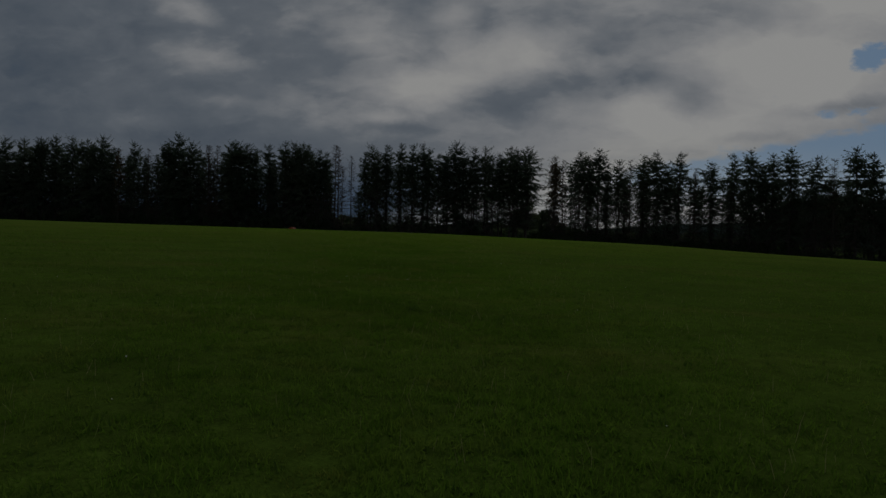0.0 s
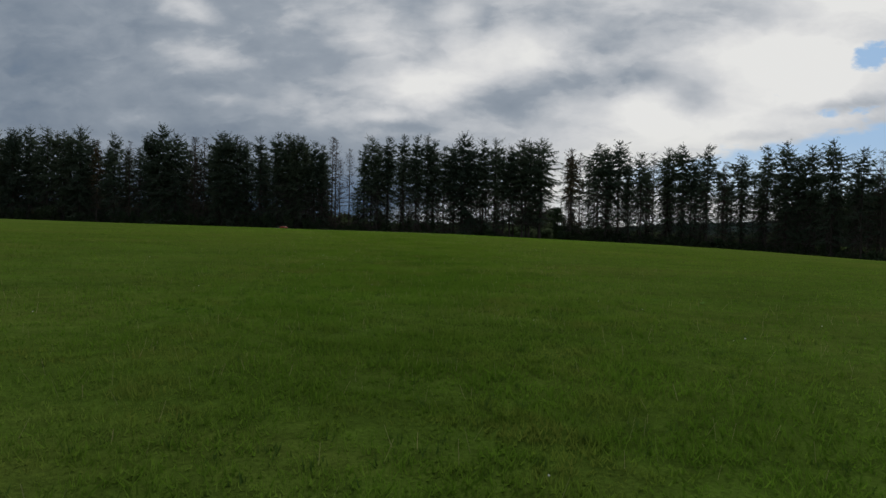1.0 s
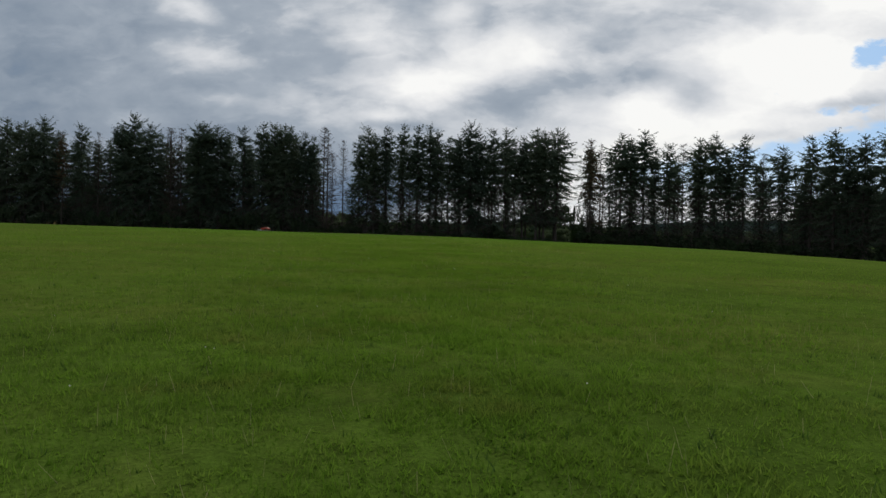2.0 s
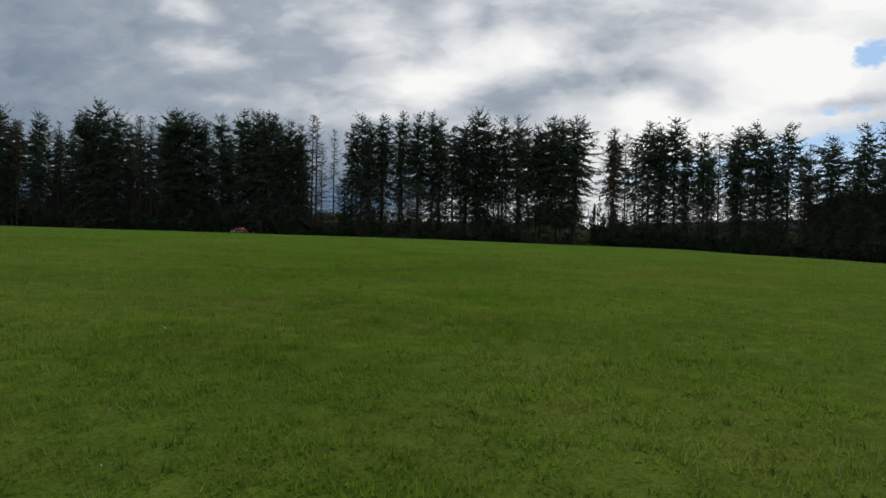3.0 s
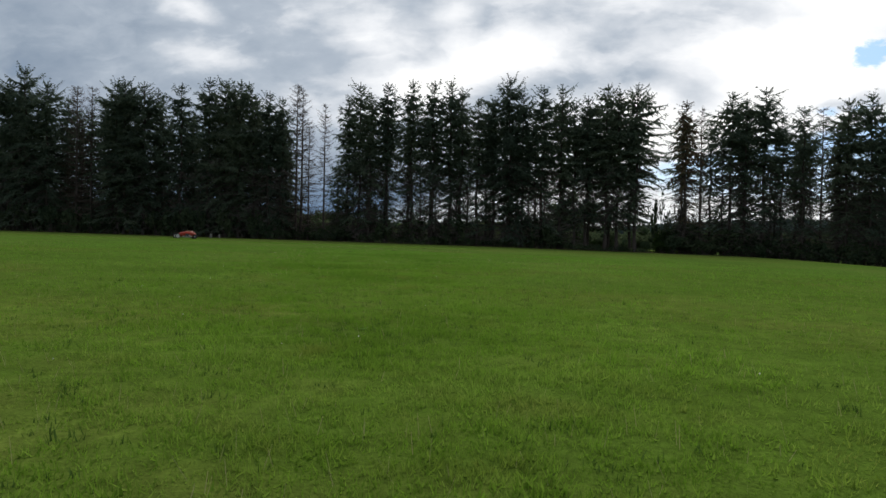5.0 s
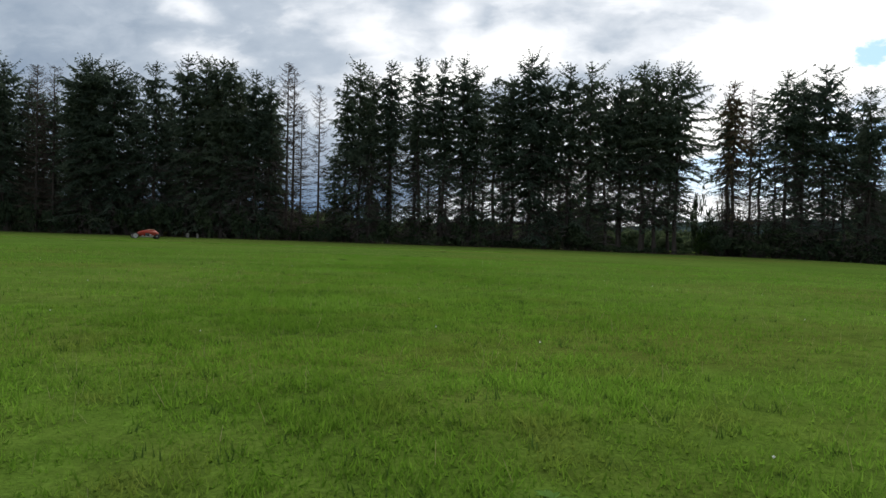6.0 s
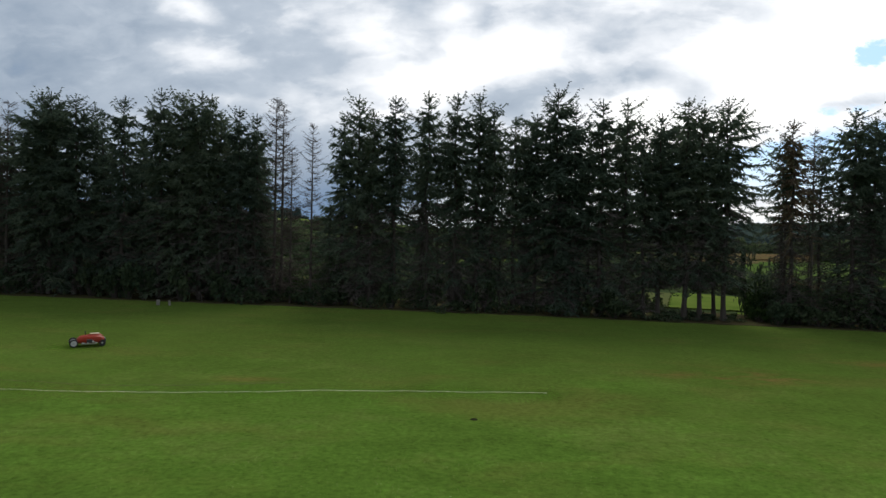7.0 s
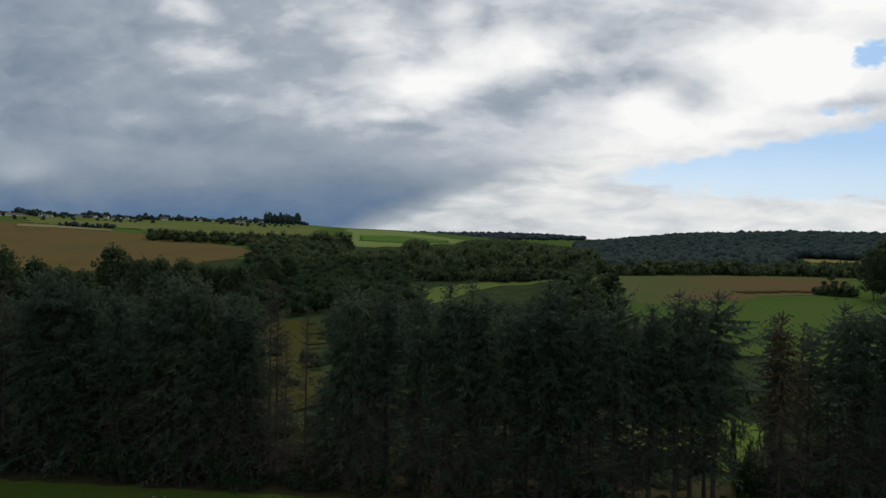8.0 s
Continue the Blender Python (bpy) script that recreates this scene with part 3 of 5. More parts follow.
def spruce_parts(seed, height=15.0, bare=0.24, reach=1.0, dense=1.0, forked=0.0, rust=False, full=0.4, quick=2.7, dead_to=0.5, dead_from=0.8):
    """Trunk, needle crown and dead lower twigs of a plantation spruce. reach: 1 for a crown about four metres wide; full: the part of
    the height above which the crown is closed; quick: how soon below the tip it is wide; forked: how far its side leaders stand apart."""
    rnd = np.random.default_rng(seed)
    wob = rnd.uniform(-0.14, 0.14, (9, 2))
    wob[0] = wob[-1] = 0

    def axis(z):
        k = np.linspace(0, height, 9)
        return np.array([np.interp(z, k, wob[:, 0]), np.interp(z, k, wob[:, 1])])
    trunk = [[((*axis(z), z - 0.15 * (z == 0)), 0.15 * (1 - z / height) ** 0.8 + 0.012 + 0.06 * (z == 0)) for z in np.linspace(0, height, 14)]]
    leaders = [(axis(height), height)]
    if forked:
        for s, up in ((-1, 0.975), (1, 0.955), (0.35, 0.93)):
            p0 = axis(height * 0.72)
            q = p0 + forked * np.array([s, 0.5 * (1 - abs(s)) - 0.25 * s])
            trunk.append([((*p0, height * 0.72), 0.06), ((*(p0 + (q - p0) * 0.75), height * 0.82), 0.04), ((*q, height * up), 0.012)])
            leaders.append((q, height * up))
    base, tip, inner_base, inner_tip, sticks, twig_lines, twig_base, twig_tip = ([] for _ in range(8))

    def needles(x, y, z, az, ln, sides, lift):
        """Short sprays along a twig, to both sides, above and below it."""
        n = len(x)
        for side in sides:
            a = az + side * rnd.uniform(0.35, 1.1, n)
            dz = rnd.uniform(-0.5, 0.35, n) if side else np.where(rnd.random(n) < lift, rnd.uniform(-1.5, -0.4, n), rnd.uniform(0.2, 0.9, n))
            q = ln * rnd.uniform(0.5, 1.35, n)
            b = np.stack([x, y, z], -1)
            base.append(b)
            tip.append(b + np.stack([np.cos(a) * q, np.sin(a) * q, dz * q], -1))

    def branch(p, az, elev, length, depth):
        d = np.array([math.cos(az), math.sin(az)])
        n = max(4, int(length / 0.115 * dense))
        s = np.linspace(0.08, 1, n) * length
        u = s / length
        hook = float(np.interp(depth, [0, 3, 9], [0.32, 0.26, 0.10])) * rnd.uniform(0.3, 1.5)
        z = p[2] + math.tan(elev) * s - np.interp(depth, [1, 6], [0.02, 0.07]) * s ** 2 + hook * u ** 3 * min(length, 1.5)
        x, y = p[0] + d[0] * s, p[1] + d[1] * s + rnd.uniform(-0.08, 0.08) * np.sin(u * 4)
        sticks.append([(p, 0.012 + 0.006 * length), ((x[n // 2], y[n // 2], z[n // 2]), 0.011), ((x[-1], y[-1], z[-1]), 0.004)])
        hang = float(np.interp(depth, [1, 5], [0.15, 0.75]))
        young = float(np.interp(depth, [0.4, 3.0], [0.8, 1.0]))
        needles(x, y, z, az, young * (0.14 + 0.10 * (1 - u)), (-1, 1, 0), hang)
        # side twigs, forwards and a little down
        for k in range(int(1 + 3.2 * min(length, 1.9) * dense)):
            i = int(rnd.integers(max(1, n // 4), n))
            a2 = az + rnd.choice([-1, 1]) * rnd.uniform(0.45, 1.0)
            l2 = young * length * rnd.uniform(0.18, 0.42) * (1.15 - 0.6 * u[i])
            m = max(2, int(l2 / 0.105 * dense))
            v = np.linspace(0.2, 1, m)
            zz = z[i] + l2 * v * rnd.uniform(-0.45, 0.2) - hang * 0.22 * l2 * v ** 2
            needles(x[i] + np.cos(a2) * l2 * v, y[i] + np.sin(a2) * l2 * v, zz, a2, young * (0.13 + 0.07 * (1 - v)), (-1, 1, 0), hang)
        # older, shaded sprays close to the stem
        if depth > 1.4 and p[2] > height * (full - 0.05):
            m = int(3 + 5.5 * length * dense)
            v = rnd.uniform(0.03, 0.78, m)
            b = np.stack([p[0] + d[0] * v * length, p[1] + d[1] * v * length, np.interp(v, u, z)], -1)
            a3, q = az + rnd.uniform(-1.4, 1.4, m), rnd.uniform(0.25, 0.55, m)
            inner_base.append(b)
            inner_tip.append(b + np.stack([np.cos(a3) * q, np.sin(a3) * q, -q * rnd.uniform(0.1, 1.3, m)], -1))

    lump, turn0 = rnd.uniform(0, 6.28, 3), rnd.uniform(0, 6.28)
    for q, top in leaders:
        main = top == height
        low = height * bare if main else height * 0.80
        z = low
        while z < top - 0.62:
            d = top - z
            lr = (1.95 * reach * (1 - math.exp(-d / quick)) * np.interp(d, [5, 11], [1.0, 0.8]) if main else 0.95 * (1 - math.exp(-d / 1.6))) + 0.08
            az0 = rnd.uniform(0, 6.28)
            n = 6 if lr > 0.6 else 5
            thin = float(np.interp(z / height, [full - 0.25, full - 0.05, full + 0.08, 1.0], [0.56, 0.38, 0.08, 0.02])) * (1.7 - 0.7 * dense)
            for k in range(n):
                if rnd.random() < thin:
                    continue
                c = axis(z) if main else q
                elev = np.interp(d, [0.4, 1, 3, 7, 11], [36, 20, 2, -12, -20]) + rnd.uniform(-20, 20)
                az = az0 + k * 6.28 / n + rnd.uniform(-0.35, 0.35)
                uneven = 1 + 0.18 * math.sin(z * 1.9 + lump[0] + az) + 0.13 * math.sin(z * 4.1 + lump[1] - 2 * az) + 0.12 * math.cos(az - turn0)
                long_or_short = rnd.choice([rnd.uniform(0.4, 0.8), rnd.uniform(0.8, 1.12)], p=[0.42, 0.58])
                branch((c[0], c[1], z + rnd.uniform(-0.25, 0.25)), az, radians(elev), lr * uneven * long_or_short, d)
            z += np.interp(d, [0.5, 2.5, 5, 8], [0.38, 0.38, 0.36, 0.36]) * rnd.uniform(0.8, 1.2)
        c = axis(top) if main else q
        for k in range(5):
            branch((c[0], c[1], top - 0.62), k * 1.257 + rnd.uniform(-0.3, 0.3), radians(34), rnd.uniform(0.25, 0.46), 0.3)
        b = np.repeat([[c[0], c[1], top - 0.66]], 24, 0) + np.stack([np.zeros(24), np.zeros(24), np.linspace(0, 0.62, 24)], -1)
        base.append(b)
        tip.append(b + np.stack([rnd.uniform(-0.10, 0.10, 24), rnd.uniform(-0.10, 0.10, 24), rnd.uniform(0.04, 0.14, 24)], -1))
    # dead lower branches with their fine twigs
    z = dead_from
    while z < height * max(dead_to, bare):
        for k in range(rnd.integers(5, 9)):
            a, ln = rnd.uniform(0, 6.28), rnd.uniform(0.6, 2.1) * (1 if bare < 0.6 else 0.7)
            c = np.array([*axis(z), z])
            e = c + [math.cos(a) * ln, math.sin(a) * ln, -ln * rnd.uniform(0.0, 0.45)]
            mid = c * 0.5 + e * 0.5 + [0, 0, 0.06 * ln]
            twig_lines.append([(tuple(c), 0.017), (tuple(mid), 0.011), (tuple(e), 0.004)])
            n = 14 if dense > 0.7 else 9
            u = rnd.uniform(0.25, 1.0, n)[:, None]
            b = c * (1 - u) + e * u
            a2 = a + rnd.choice([-1, 1], n) * rnd.uniform(0.4, 1.3, n)
            l2 = rnd.uniform(0.15, 0.55, n)
            twig_base.append(b)
            twig_tip.append(b + np.stack([np.cos(a2) * l2, np.sin(a2) * l2, -l2 * rnd.uniform(-0.1, 0.7, n)], -1))
        z += rnd.uniform(0.26, 0.42)
    bv, bf = blade_rows(np.concatenate(base), np.concatenate(tip), 0.082, rnd)
    iv, jf = blade_rows(np.concatenate(inner_base), np.concatenate(inner_tip), 0.19, rnd)
    bv, bf = np.concatenate([bv, iv]), np.concatenate([bf, jf + len(bv)])
    sv, sf = tubes(sticks, 3)
    sf = np.array(sf)
    tri = np.concatenate([sf[:, [0, 1, 2]], sf[:, [0, 2, 3]]]) + len(bv)
    crown = raw_mesh("crown", np.concatenate([bv, np.array(sv)]), np.concatenate([bf, tri]), M_RUSTY if rust else M_NEEDLE)
    tv, tf = blade_rows(np.concatenate(twig_base), np.concatenate(twig_tip), 0.042, rnd)
    lv, lf = tubes(twig_lines, 3)
    lf = np.array(lf)
    tri = np.concatenate([lf[:, [0, 1, 2]], lf[:, [0, 2, 3]]]) + len(tv)
    twigs = raw_mesh("twig_mass", np.concatenate([tv, np.array(lv)]), np.concatenate([tf, tri]), M_TWIG)
    return raw_mesh("trunk", *tubes(trunk, 8), M_BARK, True), crown, twigs


def spruce(seed, label, **k):
    trunk, crown, twigs = spruce_parts(seed, **k)
    ob = thing("spruce_tree", (0, 0, 0), label, "tree", "row of spruces")
    part("trunk", trunk, M_BARK, ob)
    part("crown", crown, M_NEEDLE, ob, "browning thin needles" if k.get("rust") else "dark green drooping needle branches")
    part("twig_mass", twigs, M_TWIG, ob, "bare grey lower twigs")
    return ob


def dead_spruce(seed, height=14.0, stems=1, label="bare dead spruce with grey twigs in the tree row"):
    rnd = np.random.default_rng(seed)
    ob = thing("dead_tree", (0, 0, 0), label, "tree", "row of spruces")
    trunk, twigs, fine_base, fine_tip = [], [], [], []
    for k in range(stems):
        ox, oy, h = k * 0.45, k * 0.2, height * (1 - 0.02 * k)
        trunk.append([((ox * min(1, z / 3 + 0.4), oy, z - 0.15 * (z == 0)), 0.12 * (1 - z / h) ** 0.8 + 0.012) for z in np.linspace(0, h, 12)])
        z = 1.2
        while z < h - 0.15:
            u = z / h
            for _ in range(rnd.integers(4, 7)):
                a, ln = rnd.uniform(0, 6.28), (2.2 * (1 - u) ** 0.5 + 0.22) * rnd.choice([rnd.uniform(0.25, 0.6), rnd.uniform(0.6, 1.1)])
                p = np.array([ox, oy, z + rnd.uniform(-0.12, 0.12)])
                rise = (-0.3 + 1.05 * u + rnd.uniform(-0.25, 0.25)) * ln
                e = p + [math.cos(a) * ln, math.sin(a) * ln, rise]
                mid = p * 0.5 + e * 0.5 + [rnd.uniform(-0.08, 0.08), rnd.uniform(-0.08, 0.08), -0.14 * ln]
                twigs.append([(tuple(p), 0.022), (tuple(mid), 0.014), (tuple(e), 0.005)])
                count = int(6 + 15 * ln)
                way = rnd.uniform(0.2, 1.0, count)[:, None]
                b = p * (1 - way) ** 2 + mid * 2 * way * (1 - way) + e * way ** 2
                a2, l2 = a + rnd.choice([-1, 1], count) * rnd.uniform(0.3, 1.2, count), rnd.uniform(0.12, 0.6, count) * (1.1 - 0.5 * way[:, 0])
                fine_base.append(b)
                fine_tip.append(b + np.stack([np.cos(a2) * l2, np.sin(a2) * l2, l2 * rnd.uniform(-0.7, 0.35, count)], -1))
            z += rnd.uniform(0.12, 0.55)
    part("trunk", raw_mesh("trunk", *tubes(trunk, 7), M_BARK, True), M_BARK, ob)
    fv, ff = blade_rows(np.concatenate(fine_base), np.concatenate(fine_tip), 0.024, rnd)
    lv, lf = tubes(twigs, 3)
    lf = np.array(lf)
    tri = np.concatenate([lf[:, [0, 1, 2]], lf[:, [0, 2, 3]]]) + len(fv)
    part("twig_mass", raw_mesh("twig_mass", np.concatenate([fv, np.array(lv)]), np.concatenate([ff, tri]), M_DEAD), M_DEAD, ob, "leafless grey branches")
    return ob


def leaf_cloud(rnd, centres, radii, count, size):
    """Small leaves scattered through lumps, as kites of two triangles."""
    c = np.repeat(centres, count, 0)
    r = np.repeat(radii, count, 0)
    d = rnd.normal(size=c.shape)
    d /= np.linalg.norm(d, axis=1, keepdims=True)
    p = c + d * r * rnd.uniform(0.55, 1.08, (len(c), 1))
    a = rnd.normal(size=c.shape)
    a /= np.linalg.norm(a, axis=1, keepdims=True)
    b = np.cross(a, rnd.normal(size=c.shape))
    b /= np.linalg.norm(b, axis=1, keepdims=True)
    s = (size * rnd.uniform(0.6, 1.4, len(c)))[:, None]
    v = np.stack([p - a * s, p - b * s * 0.45, p + a * s, p + b * s * 0.45], 1).reshape(-1, 3)
    return v, np.arange(len(v)).reshape(-1, 4)


def broad_tree(seed, height=12.0, width=4.5, label="dark green broad-leaved tree beyond the row", mat=None, leaf=0.5, lumps=26, count=34, clear=0.06):
    rnd = np.random.default_rng(seed)
    ob = thing("broadleaf_tree", (0, 0, 0), label, "tree", "trees in the valley")
    lines = [[((0, 0, -0.2), 0.24), ((0.1, 0, height * 0.3), 0.18), ((0.0, 0.1, height * 0.6), 0.10), ((0, 0, height * 0.86), 0.03)]]
    centres, radii = [], []
    for k in range(lumps):
        u = rnd.uniform(0.0, 1.0)
        z = height * (clear + (0.93 - clear) * u)
        w = width * math.sqrt(max(0.05, 1 - (2 * u - 0.8) ** 2 * 0.75)) * 0.75
        a, q = rnd.uniform(0, 6.28), w * math.sqrt(rnd.uniform(0.1, 1))
        c = (math.cos(a) * q, math.sin(a) * q, z)
        centres.append(c)
        rr = rnd.uniform(0.2, 0.32) * width
        radii.append((rr, rr, rr * 0.75))
        if k % 2 == 0:
            lines.append([((0, 0, z * 0.6), 0.08), ((c[0] * 0.5, c[1] * 0.5, z * 0.85), 0.05), (c, 0.015)])
    v, f = leaf_cloud(rnd, np.array(centres), np.array(radii), count, leaf)
    part("trunk", raw_mesh("trunk", *tubes(lines, 6), M_BARK, True), M_BARK, ob)
    part("crown", raw_mesh("crown", v, f, mat or M_LEAF), M_LEAF, ob)
    return ob


def row_y(x):
    return 107.3 - 0.06 * x


def bend(x, y):
    """At its east end the row swings towards the field."""
    k = 1 - min(0.13, 0.008 * max(0.0, x - 44))
    return x * k - 0.8 * (1 - k), 8 + (y - 8) * k


def put(ob, x, y, height, base_height, turn, wide=1.0, first=False):
    height = height * float(np.interp(x, [22, 32], [1, 1.09]))
    x, y = bend(x, y)
    s = height / base_height
    m = pose(x, y, float(ground_z(x, y)) - 0.02, 0, 0, turn) @ Matrix.Diagonal((s * wide, s * wide, s, 1))
    if first:
        ob.matrix_basis = m
        return ob
    c = copy_thing(ob, Matrix.Identity(4))
    c.matrix_basis = m
    return c


FULL = "tall dark green spruce with bare lower trunk in the row"
OPEN = "tall spruce with a ragged crown over open lower branches"
KINDS = {
    "a": spruce(11, FULL, bare=0.12, reach=1.22, full=0.46),
    "b": spruce(12, FULL, bare=0.15, reach=1.14, full=0.52, quick=2.9),
    "c": spruce(13, "dense tall dark spruce in the row", bare=0.10, reach=1.40, dense=1.1, full=0.28, quick=2.2),
    "d": spruce(14, "dense dark spruce with several leading shoots", bare=0.12, reach=1.34, dense=1.08, forked=1.25, full=0.28, quick=2.5),
    "e": spruce(15, "broad spruce with long open side branches", bare=0.21, reach=1.55, dense=1.0, full=0.52, quick=2.6, dead_from=2.7),
    "f": spruce(25, "tall dark spruce with a clean lower trunk in the row", bare=0.20, reach=1.16, full=0.50, quick=2.6, dead_from=2.5),
    "s": spruce(16, "slim sparse spruce in the row", bare=0.16, reach=0.98, dense=0.85, full=0.54),
    "g": spruce(23, OPEN, bare=0.16, reach=1.42, full=0.60, quick=2.5, dead_to=0.6),
    "h": spruce(24, OPEN, bare=0.20, reach=1.22, full=0.64, quick=2.4, dead_to=0.62),
    "r": spruce(17, "thin half-dead spruce with browning needles", bare=0.20, reach=0.95, dense=0.5, rust=True, full=0.5, quick=2.6),
    "k": spruce(20, "dark spruce in the second row", bare=0.08, reach=1.3, dense=0.6, full=0.28),
    "j": spruce(21, "slim dark spruce in the second row", bare=0.10, reach=1.2, dense=0.6, full=0.50),
    "t": spruce(22, "thin suppressed spruce with a bare stem", bare=0.66, reach=0.6, dense=0.5, full=0.8, dead_to=0.66),
    "x": dead_spruce(18, 15.0, 2, "bare dead spruce with two grey stems"),
    "y": dead_spruce(19, 15.0, 1),
}
# the row: kind, place along it, height
WEST = [("c", -73.1, 14.9), ("c", -69.7, 14.6), ("d", -66.7, 14.8), ("c", -64.3, 14.9), ("a", -61.4, 14.8), ("d", -59.0, 14.4), ("c", -56.4, 14.9),
        ("r", -53.5, 12.9), ("a", -50.8, 14.1), ("y", -48.7, 13.0), ("d", -45.1, 14.2), ("c", -43.4, 15.5), ("c", -41.3, 14.2), ("x", -38.3, 13.8),
        ("y", -37.0, 13.8), ("c", -34.6, 14.5), ("c", -33.8, 14.5), ("d", -32.0, 14.4), ("a", -28.3, 14.3)]
MIDDLE = [("a", -25.7, 14.9), ("c", -24.2, 14.6), ("d", -22.7, 14.7), ("s", -21.4, 13.4), ("b", -20.0, 13.7), ("b", -18.9, 13.3), ("x", -17.5, 14.4),
          ("y", -16.3, 11.0), ("y", -14.9, 12.7), ("s", -12.7, 13.4), ("a", -11.6, 14.7), ("s", -10.6, 13.7), ("b", -9.1, 14.7), ("b", -6.8, 15.0),
          ("b", -4.8, 14.9), ("a", -3.3, 15.0), ("s", -2.3, 14.1), ("s", -0.8, 13.4), ("s", 0.7, 13.7), ("c", 2.0, 15.3), ("a", 3.2, 14.2), ("b", 5.0, 14.7)]
EAST = [("a", 6.7, 14.9), ("s", 7.9, 13.2), ("f", 9.0, 13.9), ("f", 10.7, 15.0), ("f", 11.8, 14.6), ("e", 13.4, 15.1), ("r", 17.7, 13.8), ("y", 19.0, 13.1),
        ("g", 21.6, 14.6), ("h", 22.8, 14.0), ("g", 24.6, 14.9), ("s", 26.0, 12.4), ("h", 27.7, 13.0), ("y", 29.6, 12.9), ("g", 31.6, 13.5), ("g", 33.6, 14.0),
        ("h", 35.0, 12.2), ("h", 37.1, 14.1), ("y", 39.7, 12.0), ("g", 42.2, 13.1), ("h", 45.5, 14.3), ("g", 48.1, 14.7), ("h", 49.8, 12.6), ("g", 51.5, 14.1),
        ("g", 54.7, 14.8), ("h", 58.9, 13.8), ("y", 61.5, 13.4), ("g", 64.9, 15.3), ("h", 67.6, 14.9), ("g", 71.5, 14.6), ("c", 75.0, 14.8)]
placed = set()
for kind, x, h in WEST + MIDDLE + EAST:
    put(KINDS[kind], x, row_y(x) + rng.uniform(-0.35, 0.35), h, 15.0, rng.uniform(0, 360), rng.uniform(0.94, 1.08), kind not in placed)
    placed.add(kind)
# two more rows behind, lower and thinner towards the east
for back, step in ((2.3, 2.3), (4.6, 3.6)):
    x = -77.0
    while x < 77:
        gap = -18.3 < x < -13.2 or 14.0 < x < 16.3 or (back > 3 and -19 < x < 26)
        if not gap:
            h = rng.uniform(11.8, 13.6) if x < 24 else rng.uniform(9.5, 12.0)
            kind = "k" if x < -19 else "f" if 8.0 < x < 17 else "j"
            put(KINDS[kind], x, row_y(x) + back + rng.uniform(-0.6, 0.6), h, 15.0, rng.uniform(0, 360), rng.uniform(0.9, 1.1), kind not in placed)
            placed.add(kind)
        x += step * rng.uniform(0.8, 1.25) * (1 if x < -13 else 0.95 if x < 14 else 1.1)


# two low spruces at the edges of the gap with the dead trees
put(KINDS["j"], -13.7, row_y(-13.7) + 0.8, 7.6, 15.0, 40, 1.25)
put(KINDS["k"], -18.7, row_y(-18.7) + 1.2, 8.4, 15.0, 200, 1.2)
# thin suppressed stems between the big trees
x = -74.0
while x < 74:
    if not (-18.3 < x < -13.2 or 8.3 < x < 16.6):
        put(KINDS["t"], x, row_y(x) + rng.uniform(0.4, 3.4), rng.uniform(8.5, 12.0), 15.0, rng.uniform(0, 360), rng.uniform(0.8, 1.0), "t" not in placed)
        placed.add("t")
    x += rng.uniform(1.1, 2.3)


# ---- growth under the row ----
def shrub(seed, mat, label, size=1.0, tall=1.0):
    rnd = np.random.default_rng(seed)
    ob = thing("shrub", (0, 0, 0), label, "shrub", "shrubs under the spruces")
    centres, radii, stems = [], [], []
    for k in range(int(8 + 10 * tall)):
        a, q, z = rnd.uniform(0, 6.28), math.sqrt(rnd.uniform(0, 1)) * 0.8, rnd.uniform(0.2 / tall, 0.85)
        c = (math.cos(a) * q * (1.15 - 0.5 * z), math.sin(a) * q * (1.15 - 0.5 * z), z)
        c = (c[0], c[1], c[2] * tall)
        centres.append(c)
        rr = rnd.uniform(0.16, 0.3) * (1.25 if tall > 1 else 1.0)
        radii.append((rr, rr, rr))
        stems.append([((c[0] * 0.1, c[1] * 0.1, -0.05), 0.02), ((c[0] * 0.6, c[1] * 0.6, c[2] * 0.6), 0.012), (c, 0.004)])
    v, f = leaf_cloud(rnd, np.array(centres), np.array(radii), 30, 0.1 * size)
    part("stem", raw_mesh("stem", *tubes(stems, 4), M_BARK), M_BARK, ob)
    part("foliage", raw_mesh("foliage", v, f, mat), mat, ob)
    return ob


SHRUBS = [shrub(31, M_SHRUB, "dark low shrub under the spruces"), shrub(32, M_SHRUB, "dark leafy bush under the spruces", 0.8),
          shrub(33, M_BRIGHT_LEAF, "young light green sapling under the spruces", 1.0),
          shrub(34, M_SHRUB, "tall dark bush in the tree row", 0.9, 3.0)]
used = set()


def put_shrub(i, x, y, wide, high):
    x, y = bend(x, y)
    m = pose(x, y, float(ground_z(x, y)) - 0.03, 0, 0, rng.uniform(0, 360)) @ Matrix.Diagonal((wide, wide, high, 1))
    ob = SHRUBS[i] if i not in used else copy_thing(SHRUBS[i], Matrix.Identity(4))
    used.add(i)
    ob.matrix_basis = m


